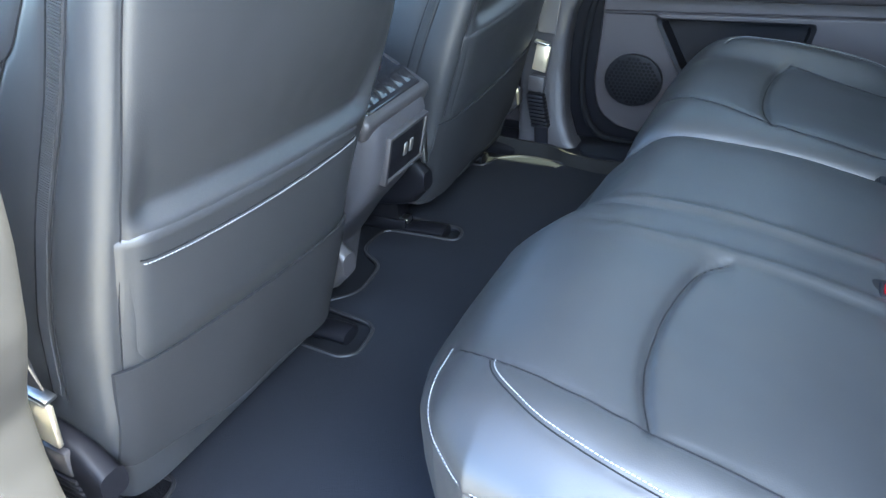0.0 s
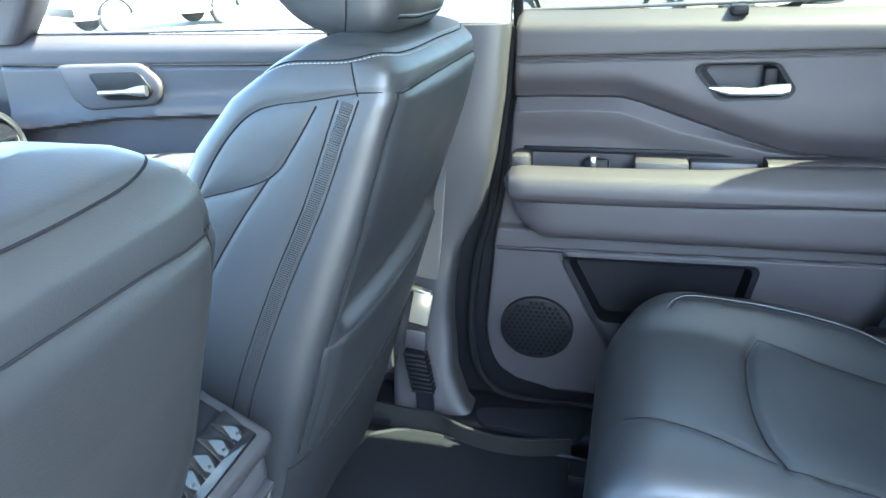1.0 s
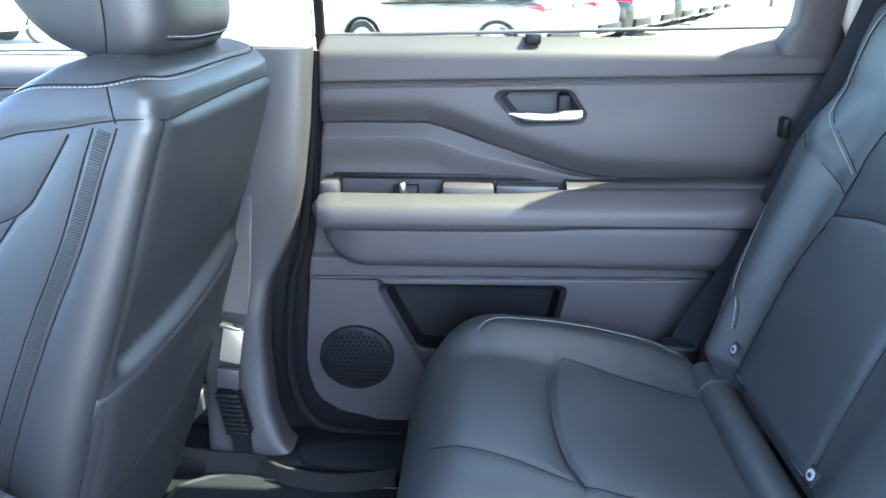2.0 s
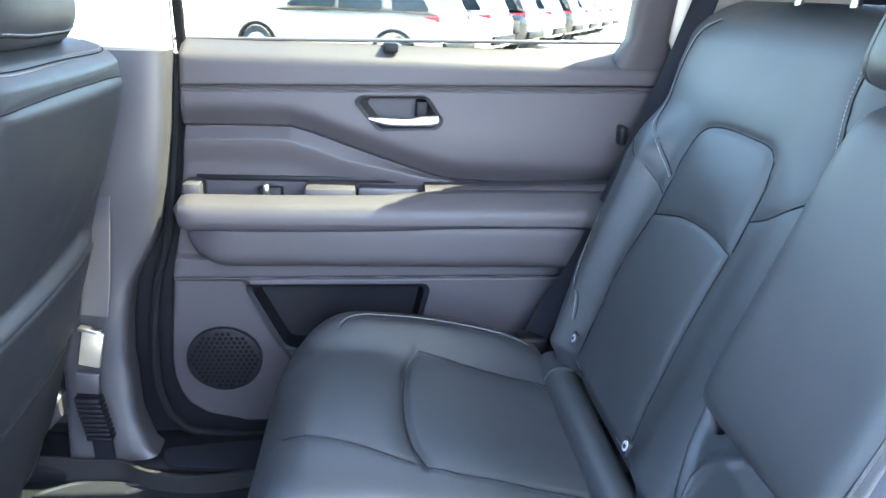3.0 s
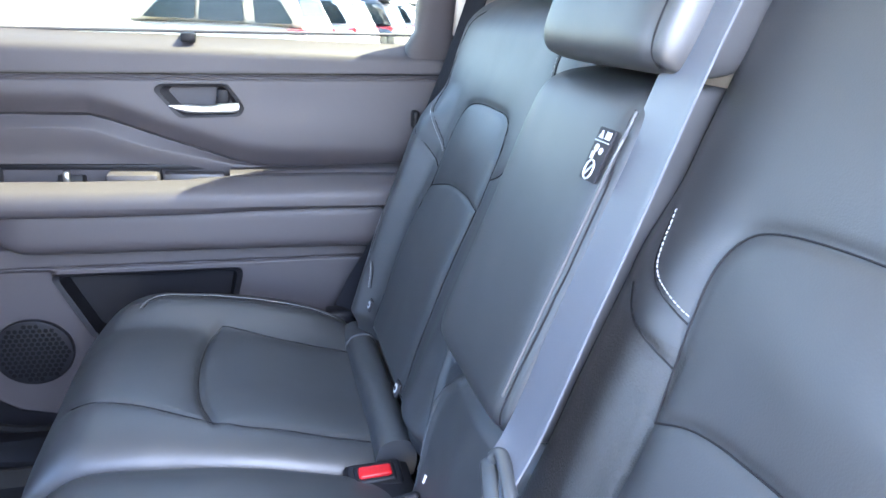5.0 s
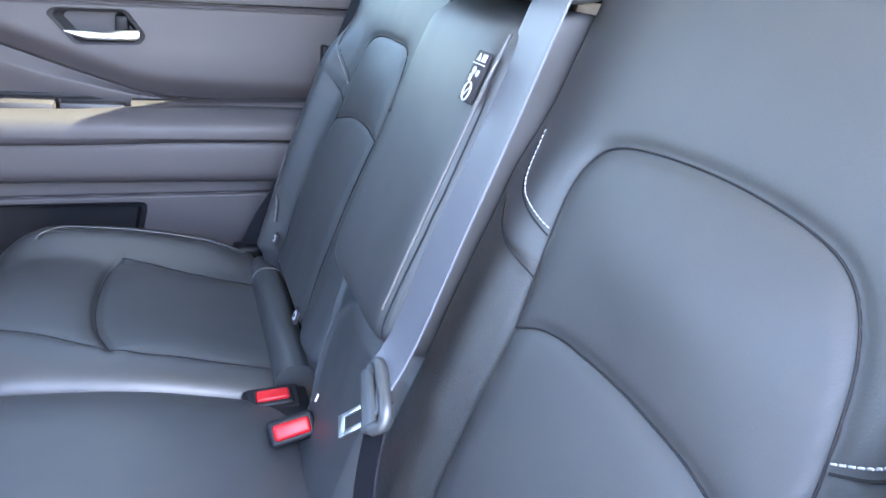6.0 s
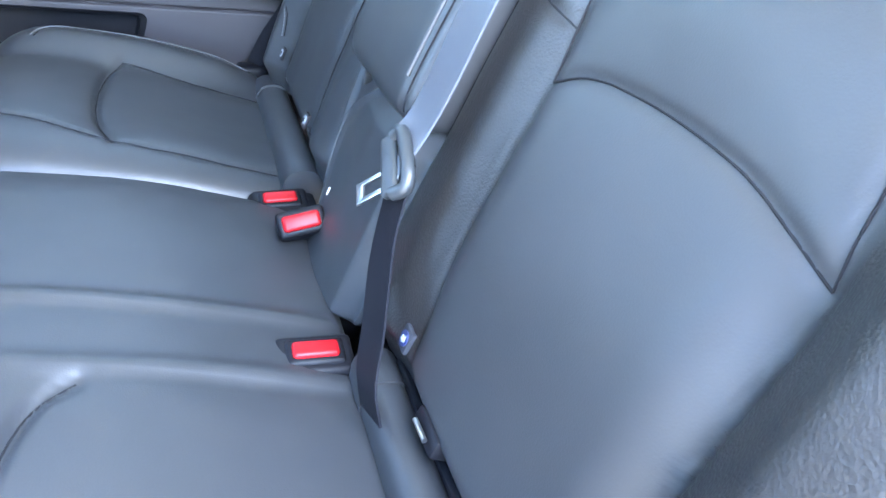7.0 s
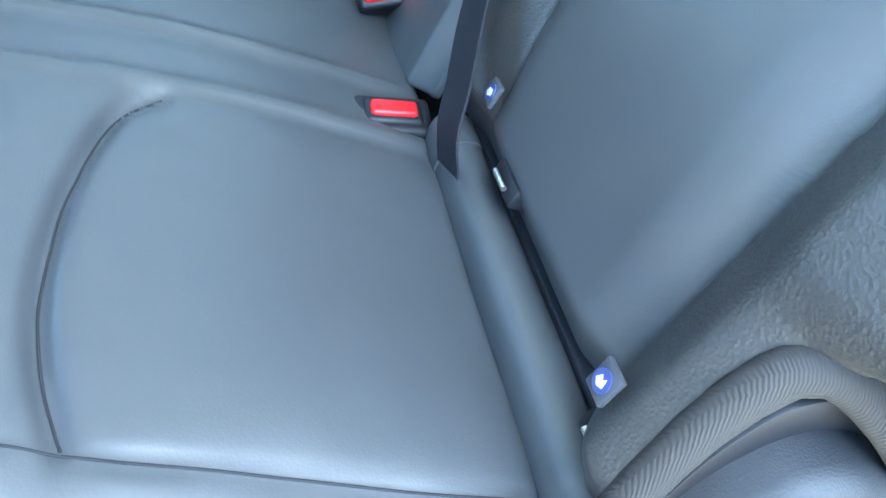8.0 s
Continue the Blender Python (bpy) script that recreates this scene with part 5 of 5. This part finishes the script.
    part("welt", tube(spline([(0.534, -0.108, 1.045), (0.569, -0.1085, 1.14), (0.607, -0.1085, 1.24), (0.625, -0.104, 1.278)], 0.006), 0.0018, 8), LEATHER, mid, "rounded leather welt")
    rows = []
    for k in np.linspace(0, 1, 70):
        e = max(0.03, 1 - abs(2 * k - 1) ** 5) ** (1 / 3.0)
        z = 1.305 + 0.17 * k
        rows.append((z, 0.664 + 0.36 * (z - 1.30), 0.058 * e, 0.000, 0.124 * (0.9 + 0.1 * e)))
    V, F = loft(rows, 140, 6.5, (2, 0, 1))
    upholster("middle_head_restraint", (V, F), LEATHER, b, [([(0.635, e * 0.108, 1.305), (0.615, e * 0.112, 1.33), (0.64, e * 0.112, 1.40), (0.69, e * 0.108, 1.47)], 0.004, 0.005, "") for e in (-1, 1)])
    # draped leather apron with two folds below the middle backrest
    nz, ny = 90, 130
    ys = np.linspace(-0.112, 0.152, ny)
    first_fold = [(0.80, 0.070), (0.85, 0.094), (0.90, 0.116), (0.94, 0.128), (1.0, 0.138)]
    second_fold = [(0.80, 0.058), (0.86, 0.074), (0.90, 0.088), (0.93, 0.090), (0.95, 0.082), (0.965, 0.066), (0.985, 0.040), (1.0, 0.02)]
    top_edge = [(-0.2, 0.992), (0.085, 0.992), (0.100, 0.970), (0.114, 0.962), (0.124, 0.974), (0.134, 0.988), (0.139, 0.984), (0.152, 0.93)]
    V = np.zeros((2, nz, ny, 3))
    for i, k in enumerate(np.linspace(0, 1, nz)):
        z = 0.80 + (table(top_edge, ys) - 0.80) * k
        y1, y2 = table(first_fold, z), table(second_fold, z)
        panel = smooth(0.02, -0.006, ys - y2)
        h = -0.002 + 0.014 * panel + 0.007 * np.exp(-((ys - y2) / 0.009) ** 2) * smooth(0.80, 0.90, z)
        h = h + 0.007 * np.exp(-((ys - y1) / 0.009) ** 2) * (0.5 + 0.5 * smooth(0.84, 0.94, z)) - 0.022 * smooth(0.004, 0.02, ys - y1)
        h = h + 0.006 * np.exp(-((ys + 0.02) / 0.05) ** 2) - 0.02 * smooth(-0.085, -0.112, ys) - 0.012 * smooth(0.965, 0.99, z) * panel
        x = 0.597 + 0.36 * (z - 1.08) + 0.008 * (1 - k) - h
        V[0, i] = np.stack([x, ys, z], -1)
        V[1, i] = np.stack([x + 0.007, ys, z - 0.002], -1)
    i0 = np.arange(nz * ny).reshape(nz, ny)
    F = np.stack([i0[:-1, :-1], i0[1:, :-1], i0[1:, 1:], i0[:-1, 1:]], -1).reshape(-1, 4)
    F = F.tolist() + (F[:, ::-1] + nz * ny).tolist()
    rim = list(i0[0]) + list(i0[1:, -1]) + list(i0[-1, :-1][::-1]) + list(i0[1:-1, 0][::-1])
    F += [(rim[j], rim[(j + 1) % len(rim)], rim[(j + 1) % len(rim)] + nz * ny, rim[j] + nz * ny) for j in range(len(rim))]
    upholster("apron", (V.reshape(-1, 3), F), LEATHER, b, [([(0.53, 0.036, 0.990), (0.52, 0.060, 0.962), (0.51, 0.076, 0.935), (0.50, 0.074, 0.90), (0.48, 0.058, 0.85)], 0.003, 0.004, "none")], "draped leather apron with two soft folds", 0.0014)
    part("care_tag", turned(rbox(-0.0006, 0.0006, -0.0016, 0.0016, -0.0045, 0.0045, 0.0004), pose(0.507, 0.030, 0.872, 0, 20, 12)), BEIGE, b, "tiny white cloth tag")
    # warning label sewn in the flank of the middle backrest
    m = pose(0.6095, -0.083, 1.240, 0, 19.8, 0) @ Matrix.Diagonal((1, -0.72, 0.82, 1))
    lab = part("warning_label", turned(rbox(-0.003, -0.0005, -0.020, 0.018, -0.027, 0.027, 0.001), m), LABEL, b, "black warning label with white symbols")
    marks = [prism([(-0.012, 0.016), (-0.002, 0.016), (-0.007, 0.024)], 0, -0.0042, -0.0032, 0), rbox(-0.0042, -0.0032, 0.003, 0.013, 0.016, 0.024, 0), rbox(-0.0042, -0.0032, -0.017, 0.016, 0.0125, 0.0138, 0)]
    for cy, cz, r in ((-0.006, 0.006, 0.0042), (0.006, 0.004, 0.0036)):
        marks.append(prism([(cy + r * math.cos(a), cz + r * math.sin(a)) for a in np.arange(14) * math.pi / 7], 0, -0.0042, -0.0032, 0))
    marks.append(rbox(-0.0042, -0.0032, -0.012, -0.006, -0.006, 0.002, 0))
    ringp = [(-0.0036, -0.003 + 0.0095 * math.cos(a), -0.016 + 0.0095 * math.sin(a)) for a in np.linspace(0, 2 * math.pi, 30)]
    marks.append(tube(ringp, 0.0011, 6))
    marks.append(turned(rbox(-0.0010, 0.0, -0.009, 0.009, -0.0011, 0.0011, 0), pose(-0.0032, -0.003, -0.016, 45, 0, 0)))
    part("label_print", turned(join(*marks), m), WHITE, lab, "white warning symbols", False)


bench_left()


def buckle(x, y, z, rx, ry, label, sunk=True):
    b = thing("seat_belt_buckle", x, y, z - 0.05, label, "belt buckle", "second-row buckles")
    m = pose(x, y, z, rx, ry, 0)
    body = part("housing", turned(rbox(-0.026, 0.026, -0.015, 0.015, -0.060, 0.0, 0.005, 3), m), BLACK, b, "black buckle housing")
    part("release_button", turned(rbox(-0.0205, 0.0205, -0.009, 0.009, -0.010, 0.004, 0.004, 3), m), RED, b, "red release button")
    if sunk:
        part("collar", turned(rbox(-0.034, 0.034, -0.023, 0.021, -0.055, -0.003, 0.006, 3), m), BLACK, b)


buckle(0.464, -0.168, 0.818, 12, 0, "black buckle with red button sunk in the leather cushion")
buckle(0.480, 0.026, 0.838, 52, -14, "black buckle with red button standing beside the middle place", False)
buckle(0.474, 0.146, 0.806, 14, -4, "black buckle with red button sunk beside the outer seat")
# the recess is leather; a solid black block stands in for its shadow
for x, y in ((0.480, 0.10),):
    w = thing("buckle_recess_shade", x, y, 0.77, "black block standing in for shade in the leather buckle recess", "buckle well")
    part("well", rbox(0.438, 0.520, 0.030, 0.176, 0.770, 0.799, 0.006), BLACK, w)


def middle_belt():
    b = thing("seat_belt", 0.60, -0.12, 0.85, "grey seat belt hanging in front of the middle backrest", "seat belt", "second-row belts")
    slot = Vector((-0.156, -0.875, -0.469)).normalized()
    point = Vector((-0.58, 0.466, -0.667))
    point = (point - slot * point.dot(slot)).normalized()
    m = Matrix.Translation((0.519, -0.151, 0.986)) @ Matrix((slot, point, slot.cross(point))).transposed().to_4x4()
    left = spline([(0.716, -0.098, 1.50), (0.670, -0.094, 1.372), (0.646, -0.094, 1.306), (0.604, -0.097, 1.187), (0.573, -0.103, 1.102), (0.546, -0.106, 1.025), (0.524, -0.121, 1.000)], 0.006)
    right = spline([(0.718, -0.158, 1.50), (0.671, -0.154, 1.374), (0.647, -0.154, 1.309), (0.612, -0.156, 1.209), (0.581, -0.159, 1.126), (0.549, -0.160, 1.035), (0.517, -0.170, 0.981)], 0.006)
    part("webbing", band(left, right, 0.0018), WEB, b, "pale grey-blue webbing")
    lo = spline([(0.526, -0.156, 0.992), (0.518, -0.164, 0.958), (0.509, -0.179, 0.922), (0.496, -0.222, 0.882), (0.486, -0.254, 0.853), (0.490, -0.262, 0.825)], 0.005)
    # same strap as above the tongue, but coloured near black
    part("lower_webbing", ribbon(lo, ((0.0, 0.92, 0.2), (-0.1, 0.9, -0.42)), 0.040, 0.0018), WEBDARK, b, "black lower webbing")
    t = part("tongue", turned(rbox(-0.030, 0.030, -0.005, 0.013, -0.005, 0.005, 0.0045, 3), m), TONGUE, b, "grey moulded belt tongue")
    loop = spline([(-0.026, -0.002, -0.002), (-0.024, -0.012, -0.004), (0.0, -0.016, -0.004), (0.020, -0.016, -0.003), (0.029, -0.010, 0.0), (0.028, 0.003, 0.0)], 0.003)
    part("slot_bar", turned(tube(loop, 0.0062, 12), m), TONGUE, t, "rounded bar of the tongue")
    part("tongue_plate", turned(join(rbox(0.001, 0.005, 0.010, 0.038, -0.0012, 0.0012, 0.0006), rbox(0.017, 0.022, 0.010, 0.038, -0.0012, 0.0012, 0.0006), rbox(0.001, 0.022, 0.033, 0.041, -0.0012, 0.0012, 0.0006)), m), SATIN, t, "bright metal tongue plate")


middle_belt()


def outer_belt():
    b = thing("seat_belt", 0.55, 0.63, 0.78, "black outer seat belt beside the door with its anchor", "seat belt", "second-row belts")
    path = spline([(0.748, 0.679, 1.45), (0.695, 0.672, 1.28), (0.638, 0.663, 1.13), (0.574, 0.656, 0.96), (0.520, 0.648, 0.865), (0.492, 0.645, 0.80)], 0.006)
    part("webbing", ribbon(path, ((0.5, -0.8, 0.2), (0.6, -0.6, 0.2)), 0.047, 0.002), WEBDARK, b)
    part("anchor", rbox(0.462, 0.520, 0.625, 0.665, 0.76, 0.815, 0.008, 3), BLACK, b, "black anchor cover")


outer_belt()


def isofix(x, y, z):
    a = thing("child_seat_anchor", x, y, z, "black slot with a bright steel child-seat anchor bar", "anchor", "child-seat anchors")
    m = pose(x, y, z, 0, 20, 0)
    part("slot", turned(rbox(-0.003, 0.02, -0.021, 0.021, -0.008, 0.008, 0.003), m), BLACK, a)
    part("bar", turned(tube(np.array([(-0.0065, -0.011, 0.0), (-0.0070, 0.011, 0.0)]), 0.0022, 8), m), SATIN, a, "steel bar")


for x, y, z in ((0.518, -0.310, 0.850), (0.506, -0.528, 0.852), (0.532, 0.27, 0.845), (0.532, 0.47, 0.845)):
    isofix(x, y, z)


def side_gusset():
    g = thing("side_trim", 0.55, -0.64, 0.80, "grey plastic side trim with corded cloth gusset below the bolster", "trim panel")
    arch = spline([(0.488, -0.562, 0.80), (0.498, -0.562, 0.850), (0.504, -0.561, 0.876), (0.515, -0.560, 0.914), (0.526, -0.561, 0.942), (0.537, -0.564, 0.956), (0.553, -0.572, 0.957), (0.580, -0.588, 0.938), (0.62, -0.596, 0.895), (0.66, -0.60, 0.85)], 0.005)
    part("gusset", tube(arch, 0.0105, 14), CORD, g, "corded grey cloth gusset")
    out = rounded([(0.498, 0.74), (0.504, 0.855), (0.520, 0.901), (0.539, 0.922), (0.562, 0.929), (0.60, 0.914), (0.66, 0.87), (0.74, 0.81), (0.74, 0.74)], 0.02)
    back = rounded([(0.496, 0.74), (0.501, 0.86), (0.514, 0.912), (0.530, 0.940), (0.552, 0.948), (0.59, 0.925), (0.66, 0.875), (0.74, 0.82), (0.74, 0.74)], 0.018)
    # black sheet gives the hollow its shade and hides what lies behind
    part("hollow_shade", prism(back, 1, -0.572, -0.548, 0.002), BLACK, g, "black sheet standing in for the shaded hollow behind the cover")
    part("cover", prism(out, 1, -0.600, -0.545, 0.018, 5), COVER, g, "grey plastic cover")


side_gusset()


def floor_belt(s, dx, label):
    b = thing("seat_belt", -0.27 + dx, 0.66 * s, 0.56, label, "seat belt", "front belts")
    y = 0.682
    part("webbing", ribbon([(-0.235 + dx, s * 0.70, 1.05), (-0.245 + dx, s * y, 0.90), (-0.252 + dx, s * 0.672, 0.835)], ((1, 0, 0.1), (1, 0, 0.1)), 0.045, 0.002), PANEL, b)
    part("bracket", turned(rbox(-0.018, 0.018, -0.004, 0.004, -0.033, 0.033, 0.003), pose(-0.262 + dx, s * 0.668, 0.775, 0, 12, 0)), STEEL, b, "zinc-plated metal bracket")
    part("bolt_cover", turned(rbox(-0.019, 0.019, -0.008, 0.008, -0.002, 0.004, 0.002), pose(-0.258 + dx, s * 0.664, 0.812, 0, 12, 0)), SATIN, b)
    part("clamp", turned(rbox(-0.020, 0.020, -0.007, 0.007, -0.022, 0.018, 0.004), pose(-0.272 + dx, s * 0.664, 0.715, 0, 6, 0)), PANEL, b, "grey plastic clamp")
    rings = [turned(rbox(-0.022, 0.022, -0.012, 0.012, -0.0042, 0.0042, 0.003), pose(-0.274 + 0.0016 * i + dx, s * 0.660, 0.684 - 0.0095 * i, 0, 4, 0)) for i in range(9)]
    for i, r in enumerate(rings):
        part("bellows_ring", r, BLACK, b)
    part("bellows_core", ribbon([(-0.273 + dx, s * 0.662, 0.69), (-0.262 + dx, s * 0.664, 0.60), (-0.260 + dx, s * 0.668, 0.514)], ((1, 0, 0.1), (1, 0, 0.1)), 0.034, 0.004), WEBDARK, b)


floor_belt(1, 0.0, "belt end with metal bracket and ribbed sleeve by the sunlit pillar")
floor_belt(-1, -0.075, "belt end with metal bracket and ribbed sleeve by the doorway pillar")


# ---------------------------------------------------------------- the car park outside
def suv(x, y, heading, paint, label):
    """Parked sport utility car; built round its own centre, nose along +x."""
    car = thing("parked_car", 0, 0, 0, label, "car", "parked row")

    def sec(rows, M, m):
        return loft([(a, 0.0, b, (c + d) / 2, (d - c) / 2) for a, b, c, d in rows], M, m, (0, 1, 2))
    low = [(-2.42, 0.70, 0.45, 0.86), (-2.38, 0.86, 0.36, 1.02), (-2.25, 0.94, 0.32, 1.10), (-1.4, 0.97, 0.30, 1.12), (0, 0.97, 0.30, 1.10), (1.0, 0.97, 0.30, 1.07), (1.9, 0.93, 0.32, 1.02), (2.3, 0.84, 0.36, 0.92), (2.45, 0.66, 0.45, 0.80)]
    body = part("body", sec([tuple(np.array([np.interp(k, np.arange(9), [r[j] for r in low]) for j in range(4)])) for k in np.linspace(0, 8, 50)], 60, 5), paint, car)
    top = [(-2.28, 0.80, 1.05, 1.12), (-2.05, 0.76, 1.05, 1.62), (-1.85, 0.74, 1.05, 1.74), (-1.0, 0.72, 1.05, 1.79), (0.0, 0.71, 1.05, 1.77), (0.35, 0.70, 1.05, 1.70), (1.15, 0.74, 1.04, 1.12)]
    cab = part("cabin", sec([tuple(np.array([np.interp(k, np.arange(7), [r[j] for r in top]) for j in range(4)])) for k in np.linspace(0, 6, 40)], 60, 6), paint, car)
    for s in (-1, 1):
        for x0, x1, t0, t1 in ((-2.08, -1.36, -1.96, -1.30), (-1.14, -0.25, -1.10, -0.30), (-0.17, 0.88, -0.22, 0.36)):
            o = rounded([(x0, 1.14), (x1, 1.13), (t1, 1.60), (t0, 1.62)], 0.05)
            V, F = prism(o, 1, -0.004, 0.004, 0)
            k = (V[:, 2] - 1.13) / 0.5
            V[:, 1] += s * (0.762 - 0.035 * np.clip(k, 0, 1))
            part("side_window", (V, F), CARGLASS, cab, "dark side window", False)
        part("mirror", loft([(0.80 + 0.12 * k, s * 1.05, 0.10 * math.sin(0.3 + 2.5 * k), 1.17, 0.07) for k in np.linspace(0, 1, 8)], 20, 3, (0, 1, 2)), paint, car)
        part("tail_lamp", turned(join(rbox(-0.03, 0.05, -0.17, 0.17, -0.05, 0.05, 0.02), turned(rbox(-0.20, 0.16, -0.02, 0.02, -0.045, 0.05, 0.018), pose(0.17, s * 0.185, 0.0, 0, 0, s * 12))), pose(-2.34, s * 0.72, 1.02, 0, 6, s * -14)), LAMP, car, "red tail lamp")
        for wx in (-1.48, 1.42):
            a = np.linspace(0, 2 * math.pi, 28, endpoint=False)
            wheel = part("wheel", prism([(wx + 0.37 * math.cos(q), 0.37 + 0.37 * math.sin(q)) for q in a], 1, s * 0.72, s * 0.965, 0.03), TYRE, car, "black tyre")
            part("rim", prism([(wx + 0.25 * math.cos(q), 0.37 + 0.25 * math.sin(q)) for q in a], 1, s * 0.90, s * 0.975, 0.02), SATIN, wheel)
            arch = [(wx + 0.44 * math.cos(q), 0.40 + 0.42 * math.sin(q)) for q in np.linspace(0.1, math.pi - 0.1, 16)] + [(wx + 0.36 * math.cos(q), 0.40 + 0.36 * math.sin(q)) for q in np.linspace(math.pi - 0.1, 0.1, 16)]
            part("wheel_arch", prism(arch, 1, s * 0.90, s * 0.985, 0.01), BLACK, car, "black arch trim")
    g = prism(rounded([(-0.62, 0.0), (0.62, 0.0), (0.54, 0.48), (-0.54, 0.48)], 0.06), 0, -0.004, 0.004, 0)
    part("rear_window", turned(g, pose(-2.262, 0, 1.125, 0, 21, 0)), CARGLASS, cab, "dark rear window", False)
    part("windscreen", turned(g, pose(1.10, 0, 1.14, 0, -52, 0)), CARGLASS, cab, "dark windscreen", False)
    part("spoiler", rbox(-2.22, -1.86, -0.66, 0.66, 1.70, 1.745, 0.015), paint, cab)
    part("bumper", rbox(-2.47, -2.25, -0.84, 0.84, 0.42, 0.62, 0.04), BLACK, car)
    part("plate", rbox(-2.425, -2.40, -0.16, 0.16, 0.80, 0.90, 0.005), WHITE, car)
    car.matrix_basis = pose(x, y, -0.12, 0, 0, heading)
    return car


ROW0, STEP, HEAD = (-0.47, 14.9), (1.30, 2.80), 155.0
paints = [PAINT_GREY, PAINT_WHITE, PAINT_BLACK, PAINT_WHITE, PAINT_BLACK, PAINT_WHITE, PAINT_WHITE, PAINT_WHITE]
names = {PAINT_WHITE: "white", PAINT_BLACK: "black", PAINT_GREY: "champagne"}
first = {}
for i, p in enumerate(paints):
    m = pose(ROW0[0] + STEP[0] * i, ROW0[1] + STEP[1] * i, -0.12, 0, 0, HEAD)
    if p in first:
        copy_thing(first[p], m)
    else:
        first[p] = suv(m.translation.x, m.translation.y, HEAD, p, names[p] + " sport utility car parked nose-in in the lot row")
copy_thing(first[PAINT_WHITE], pose(-12.0, 17.0, -0.12, 0, 0, 60))
copy_thing(first[PAINT_WHITE], pose(-19.0, 14.0, -0.12, 0, 0, 100))


def tree(x, y, h, seed):
    rng = random.Random(seed)
    t = thing("tree", 0, 0, 0, "leafy green tree beyond the parked cars", "tree", "far trees")
    limbs = [tube(np.array([(0, 0, 0), (0.05, 0.03, h * 0.3), (0.0, 0.1, h * 0.6)]), 0.16, 8)]
    tips = []
    for k in range(9):
        a, z = k * 2.4, h * (0.3 + 0.04 * k)
        e = np.array((math.cos(a) * h * 0.24, math.sin(a) * h * 0.24, z + h * 0.22))
        limbs.append(tube(np.array([(0, 0.05, z), e * (0.5, 0.5, 1) - (0, 0, h * 0.08), e]), 0.05, 6))
        tips.append(e)
    part("trunk", join(*limbs), BARK, t)
    V, F = [], []
    for _ in range(3600):
        c = tips[rng.randrange(9)]
        p = np.array(c) + np.array([rng.gauss(0, h * 0.10) for _ in range(3)])
        u, v = np.array([rng.uniform(-1, 1) for _ in range(3)]), np.array([rng.uniform(-1, 1) for _ in range(3)])
        u, v = u / np.linalg.norm(u) * 0.16, v / np.linalg.norm(v) * 0.10
        n = len(V)
        V += [p - u, p + v, p + u, p - v]
        F.append((n, n + 1, n + 2, n + 3))
    part("crown", (np.array(V), F), LEAF, t, "green crown", False)
    t.matrix_basis = pose(x, y, -0.12)
    return t


first_tree = tree(26, 42, 8.0, 3)
for x, y, r in ((18, 48, 50), (35, 40, 130), (46, 52, 200), (8, 55, 260)):
    copy_thing(first_tree, pose(x, y, -0.12, 0, 0, r))
